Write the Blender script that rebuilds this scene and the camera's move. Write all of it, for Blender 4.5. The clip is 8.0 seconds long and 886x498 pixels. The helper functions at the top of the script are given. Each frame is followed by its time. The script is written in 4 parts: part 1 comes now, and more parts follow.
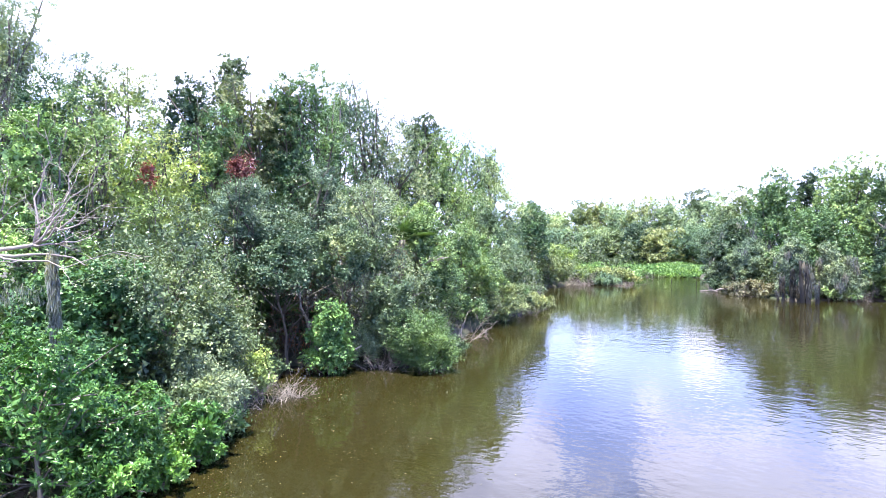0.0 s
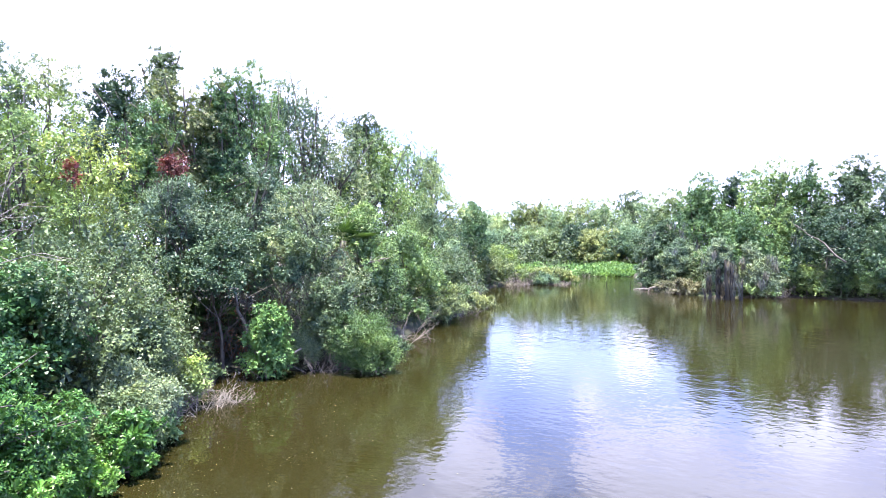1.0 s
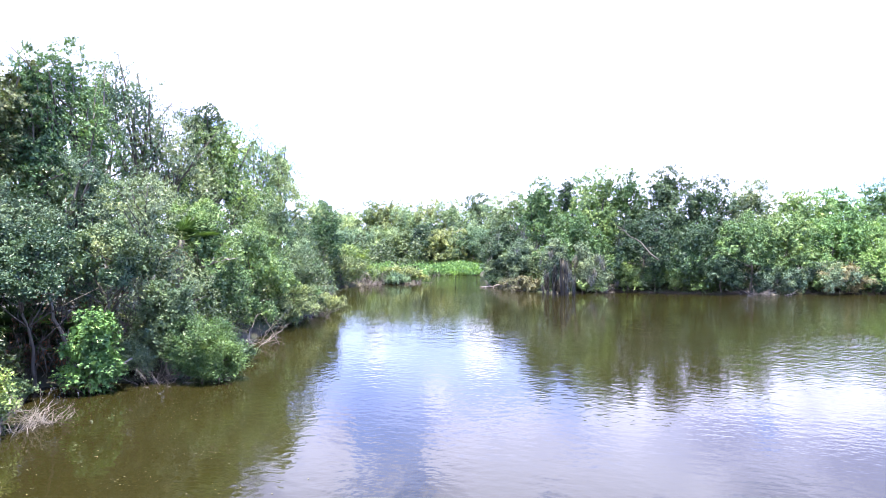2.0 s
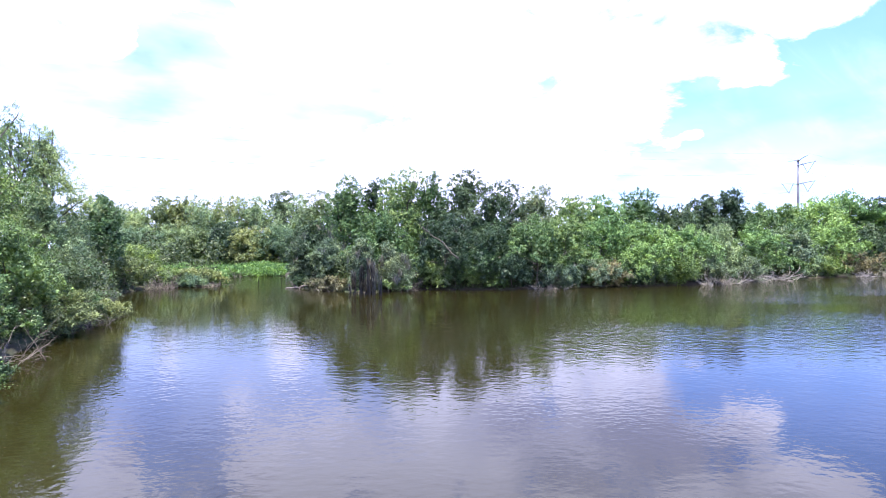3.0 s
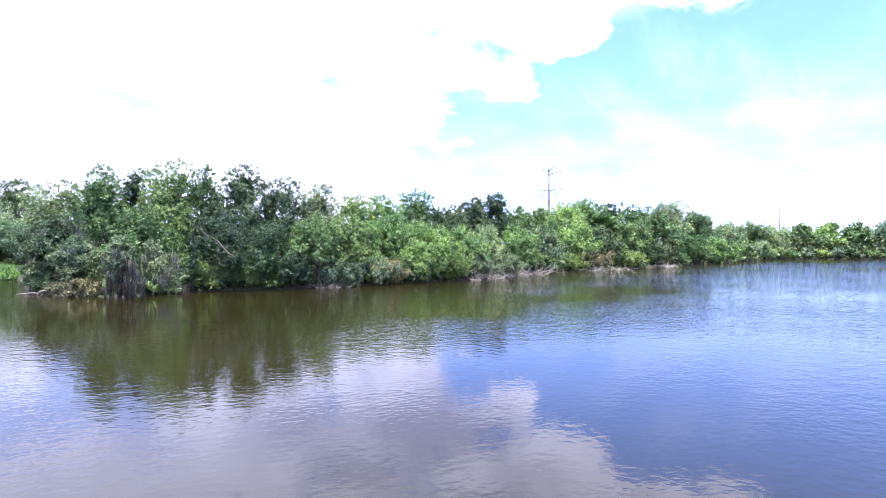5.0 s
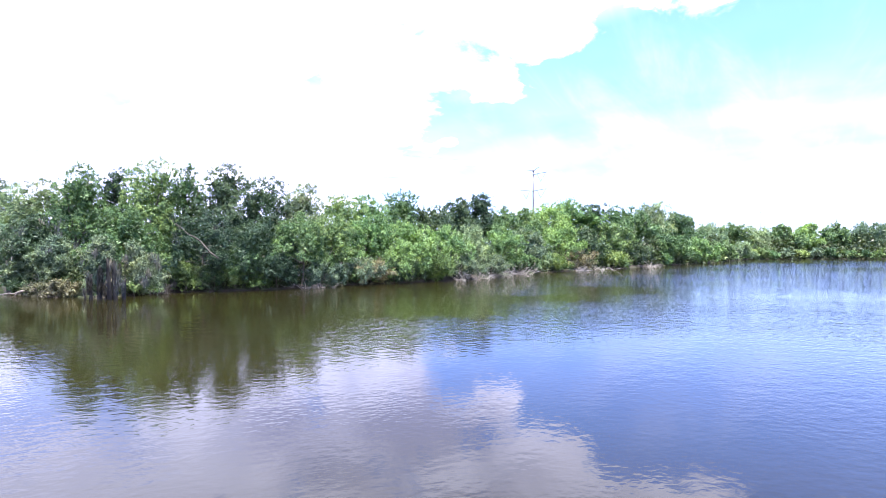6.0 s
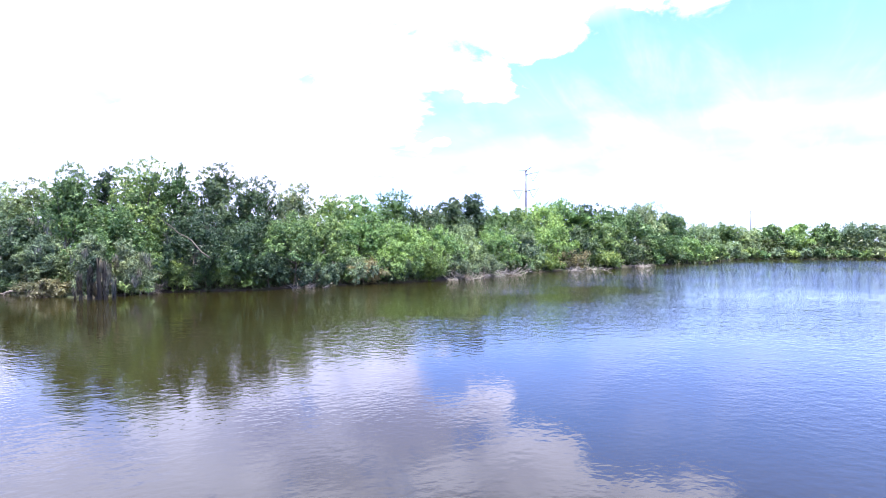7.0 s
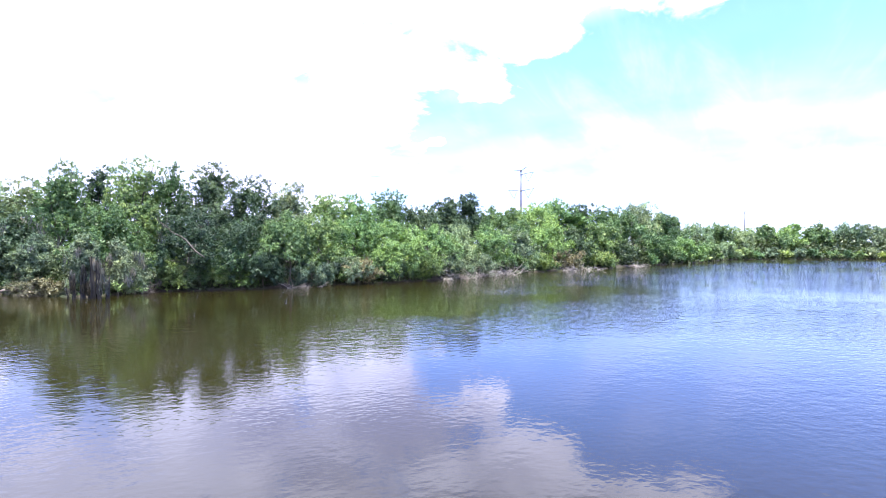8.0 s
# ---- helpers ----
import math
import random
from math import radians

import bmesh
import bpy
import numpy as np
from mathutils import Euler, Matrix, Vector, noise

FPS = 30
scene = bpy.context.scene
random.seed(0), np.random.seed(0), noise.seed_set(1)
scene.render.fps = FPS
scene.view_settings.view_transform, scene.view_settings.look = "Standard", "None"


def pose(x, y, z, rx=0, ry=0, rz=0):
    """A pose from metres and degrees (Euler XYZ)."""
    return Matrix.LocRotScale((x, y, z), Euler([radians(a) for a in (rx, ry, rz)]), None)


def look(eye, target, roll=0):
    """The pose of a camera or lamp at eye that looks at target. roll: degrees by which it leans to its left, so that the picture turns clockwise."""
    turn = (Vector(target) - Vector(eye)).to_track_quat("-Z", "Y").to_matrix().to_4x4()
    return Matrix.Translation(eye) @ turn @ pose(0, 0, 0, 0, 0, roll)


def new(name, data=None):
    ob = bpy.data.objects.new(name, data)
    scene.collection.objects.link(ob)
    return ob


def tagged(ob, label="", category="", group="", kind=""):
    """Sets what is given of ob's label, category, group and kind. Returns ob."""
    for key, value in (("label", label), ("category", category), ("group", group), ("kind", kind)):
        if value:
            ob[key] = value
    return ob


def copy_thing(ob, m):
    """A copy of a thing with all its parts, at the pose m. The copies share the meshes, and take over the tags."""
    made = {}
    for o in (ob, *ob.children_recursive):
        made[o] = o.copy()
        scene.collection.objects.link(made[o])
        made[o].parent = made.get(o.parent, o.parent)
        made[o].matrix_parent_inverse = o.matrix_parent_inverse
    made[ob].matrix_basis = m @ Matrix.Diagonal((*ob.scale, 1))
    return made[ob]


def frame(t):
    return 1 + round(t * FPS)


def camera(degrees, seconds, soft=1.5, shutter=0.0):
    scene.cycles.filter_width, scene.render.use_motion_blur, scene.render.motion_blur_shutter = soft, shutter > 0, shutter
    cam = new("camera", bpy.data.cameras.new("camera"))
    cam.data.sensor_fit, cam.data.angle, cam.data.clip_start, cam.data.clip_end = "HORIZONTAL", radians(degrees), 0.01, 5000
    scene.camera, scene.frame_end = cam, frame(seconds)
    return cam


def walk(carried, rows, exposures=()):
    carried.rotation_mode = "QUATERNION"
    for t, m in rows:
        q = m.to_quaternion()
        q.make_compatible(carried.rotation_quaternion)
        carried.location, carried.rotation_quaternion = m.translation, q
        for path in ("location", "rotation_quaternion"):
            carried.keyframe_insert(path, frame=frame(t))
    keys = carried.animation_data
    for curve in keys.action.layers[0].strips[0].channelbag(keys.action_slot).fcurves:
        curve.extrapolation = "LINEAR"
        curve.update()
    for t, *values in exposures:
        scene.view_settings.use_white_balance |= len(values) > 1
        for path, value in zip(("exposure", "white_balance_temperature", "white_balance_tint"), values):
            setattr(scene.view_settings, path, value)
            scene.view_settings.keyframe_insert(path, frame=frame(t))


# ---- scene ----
# ---- camera: it hovers 4 m over the lake and pans to the right ----
cam = camera(72.95, 8.0, soft=0.6)
YAW = [(0.0, 0.0, 0.0, 0.0), (0.5, -1.61, 0.03, 0.1), (1.0, -5.58, 0.05, 0.16), (1.2, -7.88, 0.06, 0.2),
       (2.3, -24.95, -0.05, 0.27), (2.5, -28.63, -0.06, 0.29), (3.0, -38.0, -0.15, 0.39), (3.2, -41.2, -0.18, 0.41),
       (3.5, -43.72, -0.22, 0.44), (3.7, -44.8, -0.24, 0.43), (4.0, -48.29, -0.26, 0.42), (4.3, -53.6, -0.31, 0.43),
       (4.5, -55.95, -0.34, 0.43), (4.7, -57.35, -0.38, 0.41), (5.8, -59.85, -0.42, 0.34), (6.0, -60.07, -0.42, 0.33),
       (6.5, -60.46, -0.44, 0.3), (7.0, -60.78, -0.44, 0.29), (7.5, -61.04, -0.45, 0.28), (8.0, -61.25, -0.47, 0.2)]
walk(cam, [(t, pose(0, 0, 4.0, 90 + p, r, y)) for t, y, p, r in YAW],
     exposures=[(0.0, 2.17), (1.2, 2.2), (2.3, 2.0), (3.0, 1.45), (3.5, 1.2), (4.0, 1.17), (4.5, 1.36), (6.0, 1.66), (8.0, 1.66)])

# ---- sky and sun ----
SUN_AZ, SUN_EL = radians(215), radians(83)
world = bpy.data.worlds.new("sky")
scene.world = world
world.use_nodes = True
wn, wl = world.node_tree.nodes, world.node_tree.links
wn.clear()


def wnode(kind, **props):
    n = wn.new(kind)
    for k, v in props.items():
        n.inputs[k].default_value = v
    return n


def wmath(op, a, b=None, clamp=False):
    n = wn.new("ShaderNodeMath")
    n.operation, n.use_clamp = op, clamp
    for i, v in enumerate((a, b)):
        if isinstance(v, (int, float)):
            n.inputs[i].default_value = v
        elif v is not None:
            wl.new(v, n.inputs[i])
    return n.outputs[0]


sky = wn.new("ShaderNodeTexSky")
sky.sky_type, sky.sun_disc = "NISHITA", False
sky.sun_elevation, sky.sun_rotation = SUN_EL, SUN_AZ
sky.air_density, sky.dust_density, sky.ozone_density = 1.0, 0.1, 2.0
coord = wn.new("ShaderNodeTexCoord")
split = wn.new("ShaderNodeSeparateXYZ")
wl.new(coord.outputs["Generated"], split.inputs[0])
up = wmath("MAXIMUM", split.outputs["Z"], 0.0)
lift = wmath("ADD", up, 0.22)
flat = wn.new("ShaderNodeCombineXYZ")
wl.new(wmath("DIVIDE", split.outputs["X"], lift), flat.inputs[0])
wl.new(wmath("DIVIDE", split.outputs["Y"], lift), flat.inputs[1])
puffs = wnode("ShaderNodeTexNoise", Scale=4.2, Detail=9.0, Roughness=0.6, Distortion=0.3)
wl.new(flat.outputs[0], puffs.inputs["Vector"])
# bearing (clockwise from +y) and elevation, in degrees
bearing_deg = wmath("MULTIPLY", wmath("ARCTAN2", split.outputs["X"], split.outputs["Y"]), 57.2958)
lift_deg = wmath("MULTIPLY", wmath("ARCSINE", split.outputs["Z"]), 57.2958)


def smooth(value, low, high, to=1.0):
    n = wn.new("ShaderNodeMapRange")
    n.interpolation_type = "SMOOTHSTEP"
    n.inputs["From Min"].default_value, n.inputs["From Max"].default_value = low, high
    n.inputs["To Max"].default_value = to
    wl.new(value, n.inputs["Value"])
    return n.outputs["Result"]


def soft_spot(at_bearing, at_lift, wide, high, power):
    """A soft bump in the cloud cover, round one bearing and elevation."""
    a = wmath("DIVIDE", wmath("SUBTRACT", bearing_deg, at_bearing), wide)
    b = wmath("DIVIDE", wmath("SUBTRACT", lift_deg, at_lift), high)
    fall = wmath("ADD", wmath("MULTIPLY", a, a), wmath("MULTIPLY", b, b))
    return wmath("DIVIDE", power, wmath("ADD", wmath("MULTIPLY", fall, fall), 1.0))


def total(values):
    out = values[0]
    for v in values[1:]:
        out = wmath("ADD", out, v)
    return out


# the cloud bank ends along a slanting edge; beyond it the sky is clear with few puffs
rim = wn.new("ShaderNodeValToRGB")
RIM = [(-180, 0), (50, 0), (55.5, 7), (58.8, 12), (61.8, 15.5), (67, 17.4), (75, 18.4), (83, 20), (100, 23.5), (130, 26), (175, 2)]
while len(rim.color_ramp.elements) < len(RIM):
    rim.color_ramp.elements.new(0.5)
for e, (b, v) in zip(rim.color_ramp.elements, RIM):
    e.position, e.color = (b + 180) / 360, (v / 30, v / 30, v / 30, 1)
wl.new(wmath("ADD", wmath("DIVIDE", bearing_deg, 360.0), 0.5), rim.inputs[0])
ragged = wmath("MULTIPLY", wmath("SUBTRACT", puffs.outputs["Fac"], 0.5), 17.0)
bank = wmath("MINIMUM", wmath("SUBTRACT", lift_deg, wmath("MULTIPLY", rim.outputs[0], 30.0)), 3.2)
# breaks in the bank towards the cove, and loose puffs beyond its edge; overhead it thins out
breaks = total([smooth(up, 0.45, 0.72, -7.0), ragged] + [soft_spot(*spot) for spot in (
    (14.0, 11.0, 10.0, 5.5, -9.0), (27.5, 12.8, 4.4, 1.6, -6.5), (17.5, 19.0, 2.4, 3.0, -3.5),
    (13.2, 9.4, 1.8, 1.3, 8.5), (18.8, 13.8, 1.7, 1.2, 9.5), (9.0, 17.0, 1.9, 1.5, 8.0), (19.8, 18.6, 2.0, 1.4, 8.0), (23.2, 9.0, 1.5, 2.2, 8.0),
    (65.2, 15.0, 2.5, 1.9, 6.5), (60.8, 9.7, 0.9, 0.6, 6.5), (59.0, 8.7, 0.8, 0.6, 5.5))])
cover = smooth(wmath("ADD", bank, breaks), -0.7, 2.1)
haze = wmath("MULTIPLY", wmath("POWER", wmath("SUBTRACT", 1.0, up), 8.0), 0.6)
# thin streaks drift over the clear part
streaks = wnode("ShaderNodeTexNoise", Scale=1.6, Detail=7.0, Roughness=0.6, Distortion=0.6)
drawn = wn.new("ShaderNodeMapping")
drawn.inputs["Scale"].default_value = (0.7, 2.6, 1.0)
drawn.inputs["Rotation"].default_value = (0, 0, radians(25))
wl.new(flat.outputs[0], drawn.inputs["Vector"])
wl.new(drawn.outputs[0], streaks.inputs["Vector"])
wisps = wmath("ADD", smooth(streaks.outputs["Fac"], 0.44, 0.75, 0.18), soft_spot(92, 11.5, 7.0, 1.8, 0.12))
# a thin veil fills the breaks of the bank
veil = smooth(wmath("SUBTRACT", bank, wmath("MULTIPLY", smooth(up, 0.42, 0.6), 3.0)), 0.5, 3.0, 0.3)
mask = wmath("MAXIMUM", cover, wmath("ADD", wmath("ADD", haze, wisps), veil), True)
shade = wnode("ShaderNodeTexNoise", Scale=3.4, Detail=5.0, Roughness=0.45)
wl.new(flat.outputs[0], shade.inputs["Vector"])
# the thick middle of the bank is grey underneath
grey = wmath("SUBTRACT", shade.outputs["Fac"], total([soft_spot(57, 18.5, 9.0, 3.6, 0.16), soft_spot(46, 16.0, 5.0, 2.5, 0.06), soft_spot(29, 18.5, 6.0, 3.5, -0.12)]))
cloud = wn.new("ShaderNodeValToRGB")
cloud.color_ramp.elements[0].position, cloud.color_ramp.elements[0].color = 0.3, (0.42, 0.43, 0.62, 1)
cloud.color_ramp.elements[1].position, cloud.color_ramp.elements[1].color = 0.56, (0.9, 0.87, 1.0, 1)
wl.new(grey, cloud.inputs[0])
glare = wn.new("ShaderNodeMix")
glare.data_type, glare.blend_type = "RGBA", "MULTIPLY"
glare.inputs[0].default_value, glare.inputs[7].default_value = 1.0, (11.7, 12.6, 16.6, 1)
wl.new(cloud.outputs[0], glare.inputs[6])
mix = wn.new("ShaderNodeMix")
mix.data_type = "RGBA"
wl.new(mask, mix.inputs[0])
deep = wn.new("ShaderNodeMix")
deep.data_type, deep.blend_type = "RGBA", "MULTIPLY"
deep.inputs[0].default_value = 1.0
grade = wn.new("ShaderNodeValToRGB")
grade.color_ramp.elements[0].position, grade.color_ramp.elements[0].color = 0.0, (0.325, 0.42, 0.8, 1)
grade.color_ramp.elements[1].position, grade.color_ramp.elements[1].color = 0.32, (0.435, 0.545, 1.0, 1)
wl.new(up, grade.inputs[0])
lush = wn.new("ShaderNodeVectorMath")
lush.operation = "SCALE"
lush.inputs["Scale"].default_value = 2.6
wl.new(grade.outputs[0], lush.inputs[0])
wl.new(lush.outputs[0], deep.inputs[7])
wl.new(sky.outputs[0], deep.inputs[6])
wl.new(deep.outputs[2], mix.inputs[6])
wl.new(glare.outputs[2], mix.inputs[7])
back = wnode("ShaderNodeBackground", Strength=0.077)
wl.new(mix.outputs[2], back.inputs["Color"])
wl.new(back.outputs[0], wn.new("ShaderNodeOutputWorld").inputs["Surface"])

sun = new("sun", bpy.data.lights.new("sun", "SUN"))
sun.data.energy, sun.data.angle, sun.data.color = 5.0, radians(0.6), (1.0, 0.96, 0.88)
to_sun = Vector((math.sin(SUN_AZ) * math.cos(SUN_EL), math.cos(SUN_AZ) * math.cos(SUN_EL), math.sin(SUN_EL)))
sun.matrix_world = look(to_sun * 200, (0, 0, 0))


# ---- materials ----
class Mat:
    """A small helper to write node materials in few lines."""

    def __init__(self, name):
        self.m = bpy.data.materials.new(name)
        self.m.use_nodes = True
        self.n, self.l = self.m.node_tree.nodes, self.m.node_tree.links
        self.bsdf, self.out = self.n["Principled BSDF"], self.n["Material Output"]

    def node(self, kind, **props):
        n = self.n.new(kind)
        for k, v in props.items():
            n.inputs[k].default_value = v
        return n

    def link(self, a, b):
        self.l.new(a, b)

    def noise(self, scale, detail=4.0, rough=0.55, stretch=None):
        geo = self.n.new("ShaderNodeNewGeometry")
        n = self.node("ShaderNodeTexNoise", Scale=scale, Detail=detail, Roughness=rough)
        src = geo.outputs["Position"]
        if stretch:
            m = self.node("ShaderNodeMapping", Scale=stretch)
            self.link(src, m.inputs["Vector"])
            src = m.outputs[0]
        self.link(src, n.inputs["Vector"])
        return n.outputs["Fac"]

    def ramp(self, fac, stops):
        r = self.n.new("ShaderNodeValToRGB")
        while len(r.color_ramp.elements) < len(stops):
            r.color_ramp.elements.new(0.5)
        for e, (p, c) in zip(r.color_ramp.elements, stops):
            e.position, e.color = p, (*c, 1)
        self.link(fac, r.inputs[0])
        return r.outputs[0]

    def blend(self, fac, a, b, mode="MIX"):
        n = self.n.new("ShaderNodeMix")
        n.data_type, n.blend_type = "RGBA", mode
        for i, v in ((0, fac), (6, a), (7, b)):
            if isinstance(v, (int, float)):
                n.inputs[i].default_value = v
            elif isinstance(v, tuple):
                n.inputs[i].default_value = (*v, 1)
            else:
                self.link(v, n.inputs[i])
        return n.outputs[2]

    def bump(self, height, strength, distance):
        b = self.node("ShaderNodeBump", Strength=strength, Distance=distance)
        self.link(height, b.inputs["Height"])
        self.link(b.outputs[0], self.bsdf.inputs["Normal"])


def leaf_material(name, dark, mid, light, glow=0.13, rough=0.42):
    """Leaves: each one takes its own tone; patches of the crown run lighter or yellower; some light passes through."""
    k = Mat(name)
    tint = (1.01, 1.0, 1.09)
    dark, mid, light = ([g * c * h for c, h in zip(tone, tint)] for g, tone in ((1.0, dark), (1.28, mid), (1.3, light)))
    geo = k.n.new("ShaderNodeNewGeometry")
    pale = [min(1, c * 0.98) for c in light]
    tone = k.ramp(geo.outputs["Random Per Island"], [(0.0, [0.5 * (a + b) for a, b in zip(dark, mid)]), (0.5, mid), (0.86, [0.5 * (a + b) for a, b in zip(light, mid)]), (1.0, pale)])
    spray = k.ramp(k.noise(2.3, 2.0), [(0.34, (0.62, 0.67, 0.7)), (0.5, (0.98, 1.0, 0.98)), (0.66, (1.32, 1.28, 1.16))])
    patch = k.ramp(k.noise(0.6, 3.0), [(0.36, (0.62, 0.7, 0.74)), (0.5, (0.98, 0.99, 0.97)), (0.66, (1.32, 1.24, 1.04))])
    own = k.ramp(k.n.new("ShaderNodeObjectInfo").outputs["Random"], [(0.0, (0.56, 0.66, 0.7)), (0.35, (0.86, 0.94, 0.92)), (0.65, (1.06, 1.06, 0.98)), (1.0, (1.4, 1.3, 1.12))])
    colour = k.blend(1.0, k.blend(1.0, k.blend(1.0, tone, spray, "MULTIPLY"), patch, "MULTIPLY"), own, "MULTIPLY")
    k.link(colour, k.bsdf.inputs["Base Color"])
    k.bsdf.inputs["Roughness"].default_value = rough
    k.bsdf.inputs["Specular IOR Level"].default_value = 0.26
    thin = k.n.new("ShaderNodeBsdfTranslucent")
    k.link(k.blend(1.0, colour, (1.25, 1.3, 0.6), "MULTIPLY"), thin.inputs["Color"])
    both = k.node("ShaderNodeMixShader", Fac=glow)
    k.link(k.bsdf.outputs[0], both.inputs[1])
    k.link(thin.outputs[0], both.inputs[2])
    k.link(both.outputs[0], k.out.inputs["Surface"])
    return k.m


LEAF = {
    "oak": leaf_material("oak_leaf", (0.05, 0.095, 0.038), (0.094, 0.155, 0.06), (0.165, 0.23, 0.092)),
    "grey": leaf_material("silvery_leaf", (0.072, 0.105, 0.06), (0.124, 0.165, 0.096), (0.21, 0.25, 0.152)),
    "dark": leaf_material("dark_leaf", (0.03, 0.054, 0.03), (0.054, 0.086, 0.045), (0.092, 0.132, 0.072), 0.12),
    "bright": leaf_material("bright_leaf", (0.085, 0.158, 0.05), (0.14, 0.228, 0.078), (0.215, 0.305, 0.115)),
    "lime": leaf_material("lime_leaf", (0.11, 0.15, 0.045), (0.18, 0.235, 0.075), (0.27, 0.33, 0.12)),
    "willow": leaf_material("willow_leaf", (0.1, 0.15, 0.08), (0.16, 0.22, 0.115), (0.25, 0.31, 0.17)),
    "vine": leaf_material("vine_leaf", (0.06, 0.075, 0.035), (0.1, 0.125, 0.055), (0.16, 0.16, 0.08)),
    "shrub": leaf_material("shrub_leaf", (0.027, 0.07, 0.013), (0.05, 0.118, 0.022), (0.112, 0.195, 0.048), 0.12, 0.3),
    "ivy": leaf_material("ivy_leaf", (0.045, 0.1, 0.03), (0.08, 0.155, 0.045), (0.145, 0.235, 0.08)),
    "myrtle": leaf_material("myrtle_leaf", (0.052, 0.092, 0.028), (0.09, 0.142, 0.042), (0.148, 0.205, 0.065)),
    "moss": leaf_material("mossy_leaf", (0.1, 0.13, 0.07), (0.17, 0.205, 0.115), (0.26, 0.29, 0.175)),
    "brown": leaf_material("browned_leaf", (0.085, 0.08, 0.045), (0.145, 0.125, 0.07), (0.185, 0.185, 0.1)),
    "red": leaf_material("red_leaf", (0.1, 0.032, 0.028), (0.19, 0.05, 0.042), (0.28, 0.1, 0.075)),
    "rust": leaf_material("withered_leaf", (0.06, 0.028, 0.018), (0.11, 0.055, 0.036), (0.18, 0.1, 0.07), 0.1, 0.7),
    "grass": leaf_material("marsh_grass_blade", (0.08, 0.14, 0.038), (0.13, 0.208, 0.058), (0.195, 0.28, 0.09)),
    "strand": leaf_material("hanging_moss_strand", (0.09, 0.088, 0.08), (0.15, 0.147, 0.135), (0.23, 0.225, 0.21), 0.2, 0.8),
    "pale_strand": leaf_material("pale_hanging_moss", (0.22, 0.21, 0.185), (0.32, 0.3, 0.27), (0.42, 0.4, 0.36), 0.5, 0.85),
    "rag": leaf_material("dark_moss_rag", (0.012, 0.012, 0.011), (0.03, 0.029, 0.027), (0.08, 0.078, 0.072), 0.1, 0.85),
    # undergrowth leaves: the shade under the trees is put into this dark colour
    "under": leaf_material("shade_darkened_leaf", (0.02, 0.032, 0.014), (0.04, 0.058, 0.024), (0.075, 0.095, 0.04), 0.1),
    "olive": leaf_material("olive_leaf", (0.08, 0.105, 0.042), (0.135, 0.165, 0.07), (0.215, 0.245, 0.115)),
    "frond": leaf_material("palm_frond", (0.025, 0.055, 0.022), (0.05, 0.09, 0.034), (0.085, 0.135, 0.052), 0.15),
    "litter": leaf_material("floating_litter", (0.06, 0.06, 0.02), (0.11, 0.1, 0.045), (0.22, 0.2, 0.12), 0.05, 0.7),
}


def bark_material(name, dark, light):
    k = Mat(name)
    grain = k.noise(9.0, 6.0, 0.6, (1, 1, 0.18))
    blot = k.noise(1.3, 3.0)
    k.link(k.blend(0.45, k.ramp(grain, [(0.3, dark), (0.7, light)]), k.ramp(blot, [(0.35, dark), (0.7, light)])), k.bsdf.inputs["Base Color"])
    k.bsdf.inputs["Roughness"].default_value = 0.88
    k.bump(grain, 0.5, 0.02)
    return k.m


BARK = bark_material("grey_brown_bark", (0.09, 0.078, 0.062), (0.27, 0.24, 0.2))
# darker copy of the bark: shade inside crowns and hollows is in its colour
LIMB = bark_material("shade_darkened_limb_bark", (0.05, 0.044, 0.036), (0.17, 0.15, 0.125))
BARE = bark_material("bleached_dead_wood", (0.15, 0.12, 0.1), (0.42, 0.37, 0.33))
WET = bark_material("wet_dark_wood", (0.014, 0.012, 0.01), (0.05, 0.044, 0.036))
PALE = bark_material("pale_dead_twig", (0.28, 0.25, 0.22), (0.55, 0.51, 0.46))
STUMP = bark_material("dead_stump_wood", (0.005, 0.0045, 0.004), (0.024, 0.022, 0.02))
GREY = bark_material("weathered_twig", (0.11, 0.09, 0.075), (0.3, 0.26, 0.225))

k = Mat("galvanised_steel")
k.link(k.ramp(k.noise(0.7, 5.0), [(0.3, (0.16, 0.16, 0.19)), (0.7, (0.24, 0.24, 0.27))]), k.bsdf.inputs["Base Color"])
k.bsdf.inputs["Roughness"].default_value, k.bsdf.inputs["Metallic"].default_value = 0.55, 0.2
STEEL = k.m
k = Mat("insulator_polymer")
k.link(k.ramp(k.noise(3.0), [(0.3, (0.13, 0.13, 0.15)), (0.7, (0.2, 0.2, 0.22))]), k.bsdf.inputs["Base Color"])
k.bsdf.inputs["Roughness"].default_value = 0.5
POLYMER = k.m
k = Mat("aluminium_cable")
k.link(k.ramp(k.noise(0.4), [(0.3, (0.22, 0.23, 0.25)), (0.7, (0.32, 0.33, 0.35))]), k.bsdf.inputs["Base Color"])
k.bsdf.inputs["Roughness"].default_value = 0.6
CABLE = k.m

k = Mat("leaf_litter_soil")
litter = k.ramp(k.noise(2.2, 7.0, 0.65), [(0.3, (0.02, 0.016, 0.011)), (0.55, (0.045, 0.035, 0.022)), (0.75, (0.085, 0.068, 0.042))])
green = k.ramp(k.noise(0.25, 4.0), [(0.45, (0, 0, 0)), (0.62, (1, 1, 1))])
k.link(k.blend(green, litter, (0.03, 0.042, 0.015)), k.bsdf.inputs["Base Color"])
k.bsdf.inputs["Roughness"].default_value = 0.95
k.bump(k.noise(14.0, 5.0), 0.6, 0.03)
SOIL = k.m

